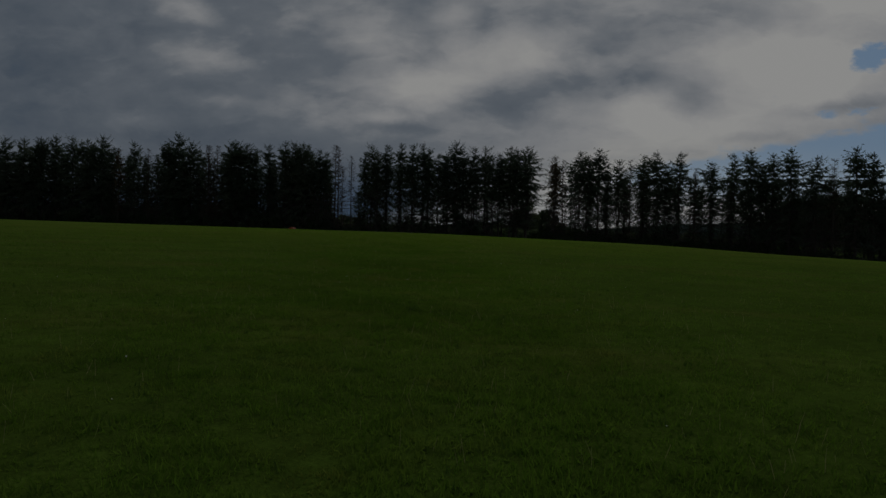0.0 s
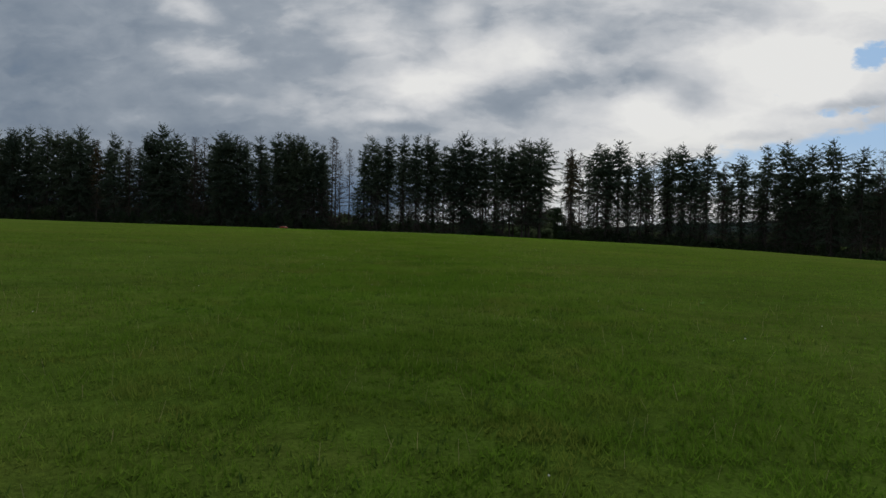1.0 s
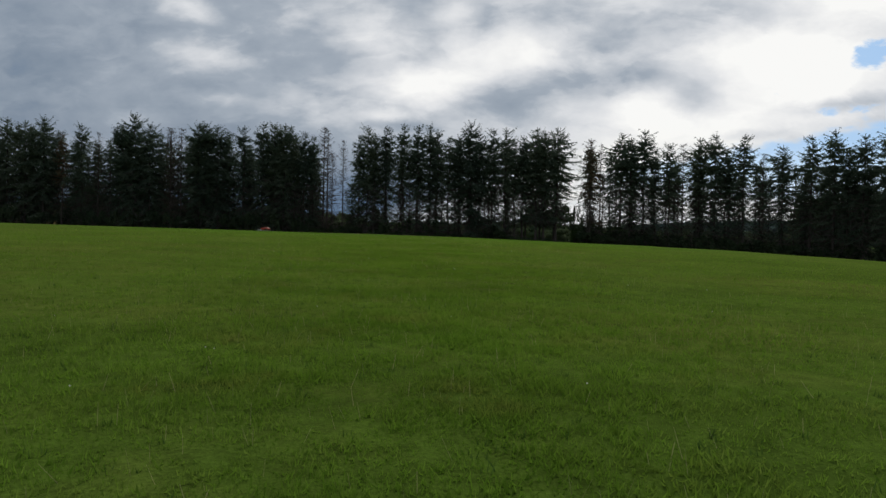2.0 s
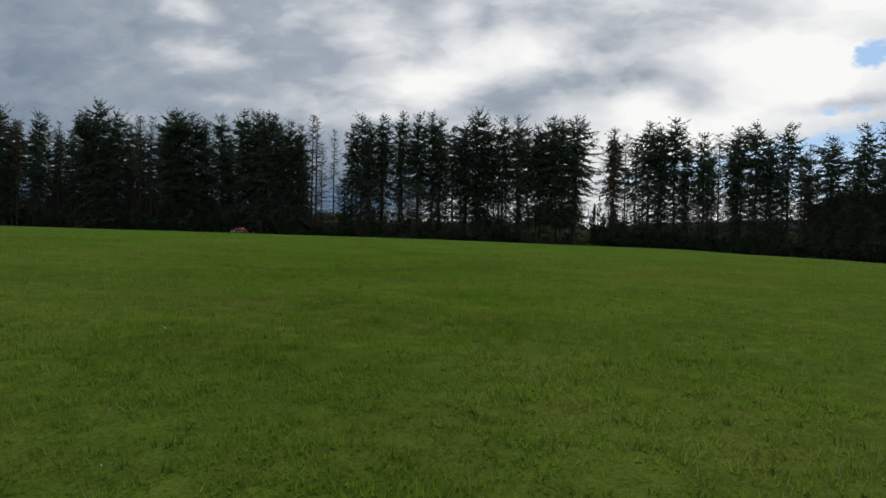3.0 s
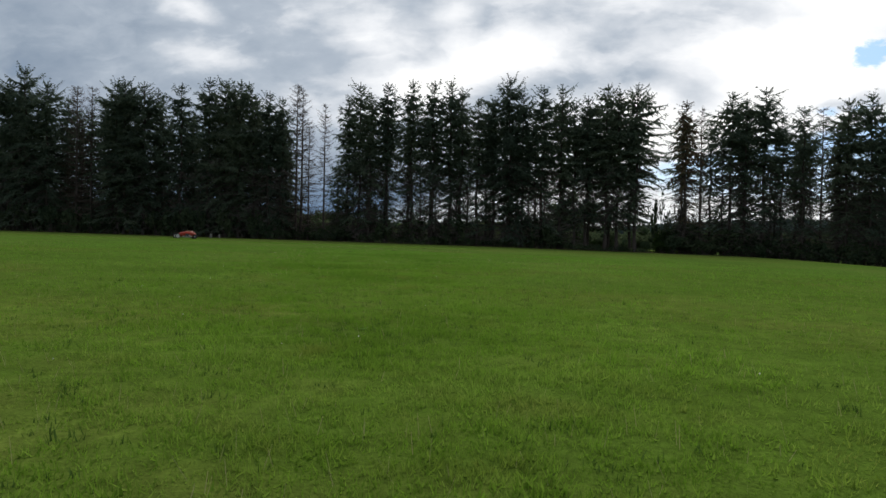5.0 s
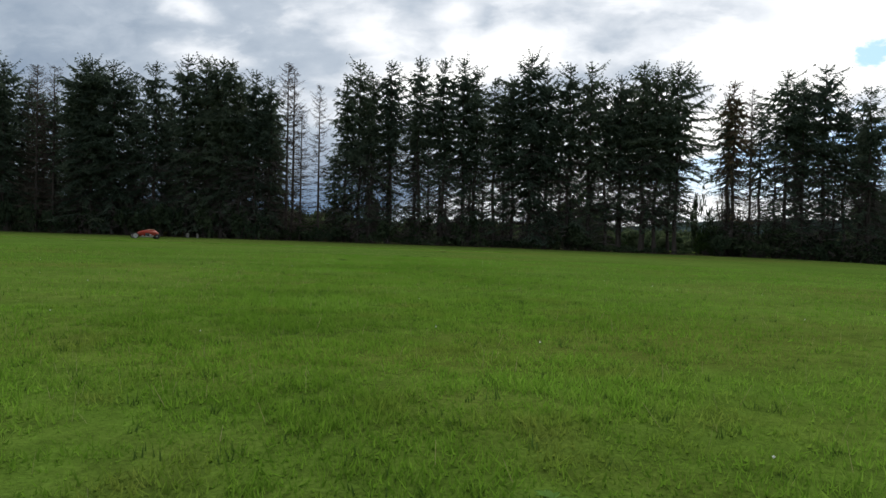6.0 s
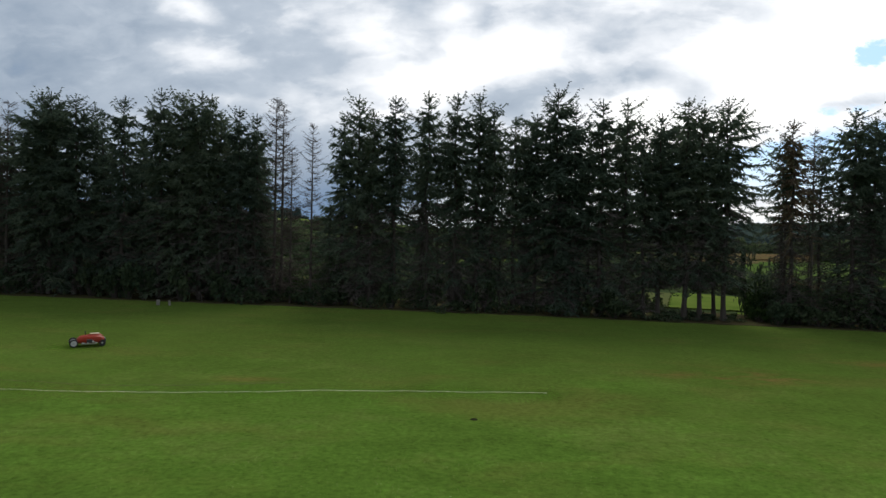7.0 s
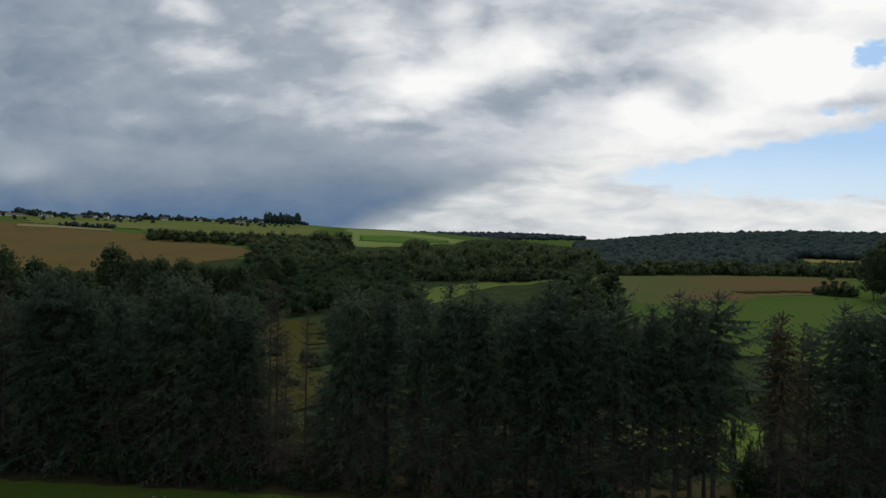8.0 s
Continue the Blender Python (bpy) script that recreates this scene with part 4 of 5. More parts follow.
for offset, grow in ((-0.5, 1.0), (4.6, 1.15)):
    x = -75.0
    while x < 76:
        tall = 2.5 if x < -19 else 1.5 if x < -10 else 1.15 if x < 7.0 else 0.75 if x < 10 else 0.55 if x < 14 else 2.0
        if not (13.9 < x < 15.9):
            put_shrub(int(rng.integers(0, 2)), x, row_y(x) + offset + rng.uniform(-1.1, 1.1), rng.uniform(1.1, 1.6) * (1.25 if x > 17 else 1.0), tall * grow * (rng.uniform(0.55, 1.1) if rng.random() < 0.72 or x < -12 or x > 24 or 5 < x < 16.5 else rng.uniform(1.4, 2.4)))
        x += rng.uniform(0.9, 1.5) * (1 if offset < 6 else 1.5)
for x, dy, w, h in ((16.9, 0.8, 1.2, 0.9), (18.4, 0.2, 1.4, 1.05), (21, -0.6, 1.7, 0.9)):
    put_shrub(3, x, row_y(x) + dy, w, h)
for x, dy, w, h in ((-13.3, 0.6, 1.2, 1.4), (-14.2, 2.0, 1.1, 1.1), (-18.2, 1.6, 1.2, 1.3), (-16.6, 2.6, 1.2, 0.9)):
    put_shrub(3, x, row_y(x) + dy, w, h)
for x, dy, w, h in ((16.5, 1.6, 1.1, 2.0), (16.0, 0.6, 0.8, 1.1), (14.6, 1.4, 0.5, 0.5), (9.6, 6.0, 0.9, 1.3), (11.2, 7.4, 0.8, 1.0), (10.2, 9.0, 1.0, 1.6), (-15.8, 1.0, 0.9, 1.7), (-15.0, 0.4, 0.8, 1.2), (17.2, 3.0, 1.3, 2.4)):
    put_shrub(2, x, row_y(x) + dy, w, h)

# ---- trees in the valley ----
BROAD = [broad_tree(41, 12, 4.6), broad_tree(42, 11, 5.2, "wide rounded dark green tree in the valley"), broad_tree(43, 13, 4.0), broad_tree(44, 12, 4.4, "olive green tree in the valley wood")]
used_broad = set()


def polar(az, r):
    return -5 + r * math.sin(radians(az)), 61 + r * math.cos(radians(az))


def put_broad(az, r, h, wide=1.0):
    i = int(rng.integers(0, 4))
    x, y = polar(az, r)
    m = pose(x, y, float(ground_z(x, y)) - 0.1, 0, 0, rng.uniform(0, 360)) @ Matrix.Diagonal((wide * h / 12, wide * h / 12, h / 12, 1))
    ob = BROAD[i] if i not in used_broad else copy_thing(BROAD[i], Matrix.Identity(4))
    used_broad.add(i)
    ob.matrix_basis = m


dome = broad_tree(46, 18.0, 7.2, "wide dome-shaped dark tree above the valley wood", lumps=90, count=46, clear=0.16)
dome.matrix_basis = pose(*polar(-26.3, 215), float(ground_z(*polar(-26.3, 215))) - 0.1) @ Matrix.Diagonal((1.05, 1.05, 1.24, 1))
# the crowns along the near edge of the valley, and the tall grove to the south-east: bearing, distance, height, width
for a, r, h, w in ((-33.6, 186, 21.0, 1.0), (-31.4, 190, 18.8, 0.8), (-29.6, 186, 16.8, 0.9), (-28.3, 182, 15.6, 0.8), (-24.4, 204, 18.6, 0.85), (-23.0, 200, 19.0, 0.8),
                   (-21.2, 196, 19.0, 0.85), (-19.6, 202, 17.4, 0.8), (-18.3, 196, 17.0, 0.8), (-17.0, 190, 17.8, 0.8), (-14.6, 285, 18.6, 1.0), (-13.2, 292, 18.0, 1.0),
                   (32.8, 287, 19.0, 0.95), (33.6, 300, 22.0, 1.1), (34.6, 292, 23.5, 1.2), (36.2, 298, 24.5, 1.3), (37.8, 304, 25.0, 1.3), (39.4, 300, 24.0, 1.3), (41.2, 306, 24.0, 1.3)):
    other = copy_thing(dome, Matrix.Identity(4))
    other.matrix_basis = pose(*polar(a, r), float(ground_z(*polar(a, r))) - 0.1, 0, 0, 100 + 37 * a) @ Matrix.Diagonal((w, w, h / 17.6, 1))
for _ in range(26):
    put_broad(rng.uniform(-37, -16), rng.uniform(140, 230), rng.uniform(8, 12))
for _ in range(34):
    a = rng.uniform(-16, 11)
    if not (-15 < a < -8.5):
        put_broad(a, rng.uniform(130, 220), rng.uniform(8, 11.5) if a < -1 else rng.uniform(5, 8.5))
for az, r, h in ((30.2, 300, 7.4), (29.7, 303, 5.4), (31.0, 303, 5.6), (14.2, 162, 11.5), (13.2, 165, 13), (12.2, 150, 13), (11.4, 158, 14), (10.6, 165, 14)):
    put_broad(az, r, h, 1.1)


def lumps_mesh(centres, radii, sub, rough=0.2):
    """Uneven rounded lumps as one set of verts and triangles."""
    t = bmesh.new()
    bmesh.ops.create_icosphere(t, subdivisions=sub, radius=1)
    tv = np.array([v.co[:] for v in t.verts])
    tf = np.array([[v.index for v in f.verts] for f in t.faces])
    t.free()
    n = len(centres)
    k1, k2 = rng.normal(size=(n, 3)), rng.normal(size=(n, 3))
    swell = 1 + 0.34 * np.sin(k1 @ tv.T * 2.6 + rng.uniform(0, 6, (n, 1))) * np.sin(k2 @ tv.T * 3.4) + rng.uniform(-rough, rough, (n, len(tv)))
    v = (tv[None] * swell[..., None] * np.asarray(radii)[:, None] + np.asarray(centres)[:, None]).reshape(-1, 3)
    f = (tf[None] + (np.arange(n) * len(tv))[:, None, None]).reshape(-1, 3)
    return v, f


def thicket(name, spots, label, leaf=0.8, core=1.0, count=30, sub=2, mat=M_LEAF):
    """A wood too dense to count: every crown a few rounded lumps with loose leaves round them. spots: x, y, crown radius, height."""
    centres, radii = [], []
    for x, y, r, h in spots:
        z = float(ground_z(x, y))
        for u, k in ((rng.uniform(0.25, 0.4), 0.8), (rng.uniform(0.55, 0.75), rng.uniform(0.4, 0.65))):
            a, q = rng.uniform(0, 6.28), r * rng.uniform(0, 0.55)
            centres.append((x + math.cos(a) * q, y + math.sin(a) * q, z + h * u))
            rr = r * k * rng.uniform(0.85, 1.15)
            radii.append((rr, rr, max(rr * 0.8, h * 0.36 * k)))
    centres, radii = np.array(centres), np.array(radii)
    bv, bf = lumps_mesh(centres, radii * core, sub)
    v, f = leaf_cloud(rng, centres, radii * 1.22, count, leaf)
    f = np.concatenate([f[:, [0, 1, 2]], f[:, [0, 2, 3]]]) + len(bv)
    me = raw_mesh(name, np.concatenate([bv, v]), np.concatenate([bf, f]), mat)
    me.polygons.foreach_set("use_smooth", np.arange(len(me.polygons)) < len(bf))
    return tagged(new(name, me), label, "woods", kind="stuff")


near_wood = []
for _ in range(1500):
    a, d = rng.uniform(-38, 12), math.sqrt(rng.uniform(135 ** 2, 470 ** 2))
    low = a > -2
    if (-15.2 < a < -9.0 and d < 215) or (a > -3 and d > 245) or (a < -17 and d > 345):
        continue
    x, y = polar(a, d)
    near_wood.append((x, y, rng.uniform(3.0, 5.6), rng.uniform(3.0, 5.0) if low and d < 346 else rng.uniform(6.5, 12.5)))
thicket("valley_thicket", near_wood, "dense dark green mixed wood filling the valley", 0.62, 0.72, 66, 1)
scrub = []
for _ in range(760):
    a, d = rng.uniform(-40, 38), math.sqrt(rng.uniform(56 ** 2, 140 ** 2))
    if (-15.2 < a < -9.0 and d > 62 and rng.random() < 0.75) or (a > 24.5 and d > 82) or (9.0 < a < 25.5 and d < 79):
        continue
    x, y = polar(a, d)
    if y > row_y(x) + 8:
        scrub.append((x, y, rng.uniform(1.2, 2.2), rng.uniform(1.8, 3.0) if a < -8 or a > 27 else rng.uniform(2.2, 3.8) if a > 9 else rng.uniform(0.8, 1.6)))
thicket("scrub", scrub, "low dark scrub behind the tree row", 0.2, 0.7, 64, 1)
hedge = []
for az in np.arange(11.5, 40, 0.2):
    edge = np.interp(az, [11.5, 15, 20, 28, 34, 40], [360, 374, 405, 442, 452, 455])
    for back in (0, 12, 26):
        x, y = polar(az + rng.uniform(-0.2, 0.2), edge + back + rng.uniform(-5, 8))
        hedge.append((x, y, rng.uniform(2.0, 4.8), rng.choice([rng.uniform(3.5, 6), rng.uniform(6, 10.5)])))
for az in np.arange(29.2, 31.6, 0.18):        # a clump of bushes at the corner of the field
    hedge.append((*polar(az, 298 + rng.uniform(-3, 3)), rng.uniform(1.3, 2.4), rng.uniform(2.5, 5.5)))
for az in np.arange(-23.5, -8, 0.17):
    x, y = polar(az + rng.uniform(-0.15, 0.15), np.interp(az, [-24, -8], [650, 570]) + rng.uniform(-14, 14))
    hedge.append((x, y, rng.uniform(4, 6.5), rng.uniform(10, 14)))
for _ in range(60):
    x, y = polar(rng.uniform(-16.2, -11.0), rng.uniform(500, 590))
    hedge.append((x, y, rng.uniform(4, 6.5), rng.uniform(8, 12)))
for _ in range(30):
    x, y = polar(rng.uniform(-11.0, -8.2), rng.uniform(540, 580))
    hedge.append((x, y, rng.uniform(4.5, 6.5), rng.uniform(14, 19)))
thicket("field_hedge", hedge, "dark hedges of trees between the fields", 0.8, 0.8, 46, 1, M_GROVE)


# ---- far woods: one sheet of crowns ----
def woods(name, spots, label, mat=M_HAZY_WOOD):
    p = np.array(spots)
    z = ground_z(p[:, 0], p[:, 1]) + p[:, 3] * 0.5
    v, f = lumps_mesh(np.stack([p[:, 0], p[:, 1], z], -1), np.stack([p[:, 2], p[:, 2], p[:, 3] * 0.5], -1), 1 if len(p) > 2500 else 2, 0.16)
    return tagged(new(name, raw_mesh(name, v, f, mat, True)), label, "woods", kind="stuff")


hill = []
r = 388.0
while r < 1330:
    step = 3.6 + r * 0.0048
    az = 11.5
    while az < 40:
        d = r + rng.uniform(-0.6, 0.6) * step
        a = az + rng.uniform(-0.4, 0.4) * math.degrees(step / r)
        corn = 27.8 < a < 33 and 536 < d < 604
        if not corn and not (a < 12.5 and d < 600) and d > np.interp(a, [11.5, 15, 20, 28, 40], [378, 392, 424, 460, 475]):
            x, y = polar(a, d)
            h = rng.uniform(5.0, 9.5)
            if 27 < a < 33.5 and d <= 536:      # low growth in front of the corn
                h = min(h, 18.7 - 0.0272 * d - float(ground_z(x, y)))
            if h > 1.5:
                hill.append((x, y, rng.uniform(0.55, 0.9) * step, h))
        az += math.degrees(step / r)
    r += step * (1.0 if r < 700 else 1.25)
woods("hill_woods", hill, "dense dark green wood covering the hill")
valley = []
for _ in range(900):
    a = rng.uniform(-13, 13)
    d = rng.uniform(420, 720) if a < -2 else rng.uniform(375, 800)
    if a < -1 and d > 560 + (a + 13) * 12:
        continue
    x, y = polar(a, d)
    h = rng.uniform(9, 15)
    if a > -9:                      # lower growth where the far fields show over it
        cap = np.interp(a, [-8.6, -8, -3.6, -3.2, -1.6, -1.2, 1.2, 2.0, 3.5, 5.0, 6.5, 8.5, 10.5, 13], [0.0, -0.0165, -0.0165, 0.003, 0.003, -0.008, -0.006, 0.003, 0.007, 0.009, 0.006, 0.0005, -0.003, -0.004])
        h = min(h + 3, 18.3 + cap * d - float(ground_z(x, y)) + rng.uniform(-2.5, 0.3))
    if h > 4:
        valley.append((x, y, rng.uniform(3.5, 5.5), h))
for _ in range(150):
    x, y = polar(rng.uniform(-3, 12), rng.uniform(366, 405))
    valley.append((x, y, rng.uniform(2.5, 4.5), rng.uniform(4, 8)))
thicket("valley_woods", valley, "mixed dark green wood along the valley bottom", 0.9, 0.75, 60, 1, M_GROVE)
ridge, horizon = [], []
for a in np.arange(-37, -11.5, 0.11):
    d = 1480 + rng.uniform(-75, 60)
    x, y = polar(a, d)
    tall = rng.uniform(17, 26) if -14.9 < a < -12.2 else rng.uniform(10, 17) if -32.6 < a < -31.2 else rng.choice([rng.uniform(4, 8), rng.uniform(6, 13)])
    if rng.random() < 0.92:
        ridge.append((x, y, rng.uniform(3.5, 7), tall * rng.uniform(0.8, 1.1)))
for a in np.arange(-29.8, -26.2, 0.16):      # a hedge beside the stubble, then single trees on the meadow
    x, y = polar(a + rng.uniform(-0.08, 0.08), 905 + rng.uniform(-12, 12))
    ridge.append((x, y, rng.uniform(1.5, 3.6), rng.uniform(2.5, 7)))
for _ in range(46):
    a = rng.choice([rng.uniform(-34, -22), rng.uniform(-18.5, -12.5)])
    x, y = polar(a, rng.uniform(1080, 1330))
    ridge.append((x, y, rng.uniform(1.4, 3.2), rng.uniform(3, 7)))
for deep in (0, 260, 520, 800):
    for a in np.arange(-5.5, 12, 0.10):
        x, y = polar(a + rng.uniform(-0.05, 0.05), 2550 + deep + rng.uniform(-120, 120) + 40 * a)
        horizon.append((x, y, rng.uniform(7, 15), rng.uniform(9, 18)))
# haze over the far ridge, put into the woods' paler blue colour
M_HAZY_RIDGE = material("hazy_ridge_woods", [(0.034, 0.046, 0.054), (0.044, 0.058, 0.064)], 60.0, 1.0, island=0.3, gloss=0.0)
woods("ridge_trees", ridge, "scattered trees and hedges along the ridge")
woods("horizon_woods", horizon, "woods on the far ridge with haze in their blue-green colour", M_HAZY_RIDGE)


# ---- village on the ridge ----
M_PLASTER = material("pale_plaster", [(0.55, 0.53, 0.50), (0.74, 0.73, 0.70)], 4.0, 0.9, each=0.6, gloss=0.2)
M_ROOF = material("roof_tiles", [(0.05, 0.048, 0.05), (0.09, 0.08, 0.078), (0.13, 0.095, 0.08)], 3.0, 0.85, each=0.8, gloss=0.2)
M_PANE = material("window_glass", [(0.02, 0.025, 0.03), (0.04, 0.045, 0.05)], 1.0, 0.15, gloss=0.5)


def house():
    ob = thing("house", (0, 0, 0), "small pale house with a pitched roof in the village", "house", "village houses")
    bm = bmesh.new()
    bmesh.ops.create_cube(bm, size=1, matrix=Matrix.Translation((0, 0, 2.4)) @ Matrix.Diagonal((11, 8, 4.8, 1)))
    for s in (-1, 1):
        vs = [bm.verts.new(p) for p in ((s * 5.5, -4, 4.8), (s * 5.5, 4, 4.8), (s * 5.5, 0, 8.2))]
        bm.faces.new(vs)
    part("wall", bm, M_PLASTER, ob)
    bm = bmesh.new()
    prof = [(-4.6, 4.5), (0, 8.6), (4.6, 4.5), (4.6, 4.2), (0, 8.25), (-4.6, 4.2)]
    a = [bm.verts.new((-6.1, y, z)) for y, z in prof]
    b = [bm.verts.new((6.1, y, z)) for y, z in prof]
    for i in range(6):
        j = (i + 1) % 6
        bm.faces.new((a[i], a[j], b[j], b[i]))
    bm.faces.new((a[0], a[1], a[4], a[5])), bm.faces.new((a[1], a[2], a[3], a[4]))
    bm.faces.new((b[0], b[1], b[4], b[5])), bm.faces.new((b[1], b[2], b[3], b[4]))
    bmesh.ops.recalc_face_normals(bm, faces=bm.faces)
    roof = part("roof", bm, M_ROOF, ob)
    bm = bmesh.new()
    bmesh.ops.create_cube(bm, size=1, matrix=Matrix.Translation((2.5, 0.8, 8.6)) @ Matrix.Diagonal((0.7, 0.7, 1.6, 1)))
    part("chimney", bm, M_ROOF, roof)
    for x in (-3.4, 0, 3.4):
        bm = bmesh.new()
        bmesh.ops.create_cube(bm, size=1, matrix=Matrix.Translation((x, -4.02, 2.6)) @ Matrix.Diagonal((1.3, 0.1, 1.5, 1)))
        part("window", bm, M_PANE, ob)
    return ob


home = house()
first = True
for a in np.arange(-36, -14.8, 0.30):
    az, d = a + rng.uniform(-0.3, 0.3), 1408 + rng.uniform(-12, 75)
    x, y = polar(az, d)
    m = pose(x, y, float(ground_z(x, y)) - 0.3, 0, 0, rng.choice([0, 90, 25, -30]) - az) @ Matrix.Diagonal((*[rng.uniform(0.5, 0.85)] * 3, 1))
    ob = home if first else copy_thing(home, Matrix.Identity(4))
    first = False
    ob.matrix_basis = m


# ---- the red mower ----
M_RED = material("red_paint", [(0.17, 0.013, 0.004), (0.21, 0.020, 0.006), (0.16, 0.026, 0.010)], 0.4, 0.5, each=0.0, gloss=0.15)
M_TYRE = material("black_rubber", [(0.012, 0.012, 0.012), (0.025, 0.025, 0.024)], 0.2, 0.85, 0.3, gloss=0.3)
M_HUB = material("pale_hub", [(0.36, 0.36, 0.34), (0.46, 0.46, 0.43)], 0.2, 0.5, gloss=0.5)
M_CREAM = material("cream_paint", [(0.36, 0.30, 0.20), (0.46, 0.39, 0.27)], 0.2, 0.6, gloss=0.3)
M_BLACK = material("black_plastic", [(0.015, 0.015, 0.016), (0.03, 0.03, 0.03)], 0.2, 0.55, gloss=0.4)
M_STEEL = material("grey_steel", [(0.30, 0.30, 0.30), (0.42, 0.42, 0.41)], 0.2, 0.4, 0.1, metal=0.8)


def box_bm(size, at=(0, 0, 0), bevel=0.02, taper=1.0):
    bm = bmesh.new()
    bmesh.ops.create_cube(bm, size=1)
    for v in bm.verts:
        k = taper if v.co.z > 0 else 1.0
        v.co = Vector((v.co.x * size[0] * k, v.co.y * size[1] * k, v.co.z * size[2])) + Vector(at)
    if bevel:
        bmesh.ops.bevel(bm, geom=bm.edges[:], offset=bevel, segments=2, affect="EDGES", profile=0.6)
    return bm


def disc_bm(radius, width, at, segments=24, bevel=0.015, inner=0.0):
    """A wheel's ring or disc, its axle along y."""
    bm = bmesh.new()
    prof = [(inner, -width / 2), (radius - bevel, -width / 2), (radius, -width / 2 + bevel), (radius, width / 2 - bevel), (radius - bevel, width / 2), (inner, width / 2)]
    rings = []
    for i in range(segments):
        a = 2 * math.pi * i / segments
        rings.append([bm.verts.new((at[0] + math.cos(a) * r, at[1] + w, at[2] + math.sin(a) * r)) for r, w in prof])
    for i in range(segments):
        p, q = rings[i], rings[(i + 1) % segments]
        for k in range(5):
            bm.faces.new((p[k], p[k + 1], q[k + 1], q[k]))
        if inner > 0:
            bm.faces.new((p[5], p[0], q[0], q[5]))
    bmesh.ops.remove_doubles(bm, verts=bm.verts, dist=1e-5)
    bmesh.ops.recalc_face_normals(bm, faces=bm.faces)
    return bm


def shell_bm(ribs, low, around=14):
    """A rounded cowl: half-oval ribs along x, each (x, half width, top height), closed down to low."""
    bm = bmesh.new()
    rows = []
    for x, w, top in ribs:
        row = []
        for i in range(around + 1):
            a = math.pi * i / around
            c, q = math.cos(a), math.sin(a)
            row.append(bm.verts.new((x, -w * math.copysign(abs(c) ** 0.6, c), low + (top - low) * q ** 0.55)))
        rows.append(row)
    for p, q in zip(rows, rows[1:]):
        for i in range(around):
            bm.faces.new((p[i], q[i], q[i + 1], p[i + 1]))
        bm.faces.new((p[0], p[-1], q[-1], q[0]))
    bm.faces.new(rows[0])
    bm.faces.new(rows[-1][::-1])
    bmesh.ops.recalc_face_normals(bm, faces=bm.faces)
    for f in bm.faces:
        f.smooth = len(f.verts) == 4
    return bm


def mower(at, turn):
    ob = thing("lawn_mower", at, "small red four-wheeled mower with black tyres on the grass", "mower", turn=turn)
    body = part("body", shell_bm([(-0.38, 0.24, 0.32), (-0.26, 0.31, 0.40), (-0.05, 0.35, 0.44), (0.20, 0.36, 0.45), (0.46, 0.35, 0.43), (0.60, 0.30, 0.34)], 0.14), M_RED, ob)
    part("hood", shell_bm([(-0.06, 0.15, 0.42), (0.06, 0.20, 0.47), (0.28, 0.22, 0.49), (0.46, 0.19, 0.46), (0.54, 0.14, 0.42)], 0.38), M_RED, body, "red rounded engine hood")
    part("top_panel", box_bm((0.34, 0.26, 0.02), (0.26, -0.02, 0.49), 0.008), M_CREAM, body, "pale cream top panel")
    part("deck", box_bm((0.62, 0.60, 0.10), (0.04, 0, 0.17), 0.035, 0.94), M_RED, ob, "red mowing deck")
    part("skirt", box_bm((0.56, 0.64, 0.05), (0.04, 0, 0.115), 0.012), M_STEEL, ob, "scuffed grey deck edge")
    part("engine_block", box_bm((0.20, 0.10, 0.15), (0.06, -0.33, 0.225), 0.02), M_BLACK, ob, "dark engine block in the open side")
    part("exhaust", disc_bm(0.045, 0.13, (0.19, -0.37, 0.20), 16, 0.01), M_STEEL, ob, "dull steel exhaust")
    for x, wide, high in ((-0.16, 0.09, 0.06), (0.00, 0.06, 0.04), (0.30, 0.10, 0.05)):
        part("bracket", box_bm((wide, 0.03, high), (x, -0.375, 0.15), 0.006), M_HUB, ob, "pale scuffed bracket")
    part("front_frame", box_bm((0.26, 0.10, 0.06), (-0.42, 0, 0.22), 0.015), M_BLACK, ob)
    part("bumper", box_bm((0.08, 0.54, 0.13), (0.62, 0, 0.24), 0.03), M_BLACK, ob, "black rear bumper")
    v, f = tubes([[((-0.06, 0, 0.40), 0.014), ((-0.08, 0, 0.53), 0.012), ((-0.08, 0, 0.56), 0.024), ((-0.08, 0, 0.60), 0.008)]], 8)
    part("lever", raw_mesh("lever", v, f, M_BLACK, True), M_BLACK, ob, "short black lever on top")
    for x, r, w, track in ((-0.50, 0.155, 0.08, 0.36), (0.52, 0.13, 0.14, 0.30)):
        for s in (-1, 1):
            y = s * track
            wheel = part("wheel", disc_bm(r * 0.78, w * 0.7, (x, y, r), 20), M_HUB if x < 0 else M_BLACK, ob, "pale round wheel hub" if x < 0 else "dark wheel hub")
            part("tyre", disc_bm(r, w, (x, y, r), 28, 0.02, r * 0.74), M_TYRE, wheel, "black rubber tyre")
            part("axle_cap", disc_bm(0.035, w * 0.9, (x, y, r), 12, 0.008), M_STEEL, wheel)
        v, f = tubes([[((x, -track, r), 0.02), ((x, track, r), 0.02)]], 8)
        part("axle", raw_mesh("axle", v, f, M_STEEL, True), M_STEEL, ob)
    return ob


mx, my = -20.05, 88.7
mower((mx, my, float(ground_z(mx, my)) + 0.012), 31.0)

# ---- short posts at the foot of the trees ----
M_POST = material("weathered_wood", [(0.10, 0.098, 0.085), (0.17, 0.165, 0.14)], 0.2, 0.9, 0.4, gloss=0.1, size=(1, 1, 0.2))


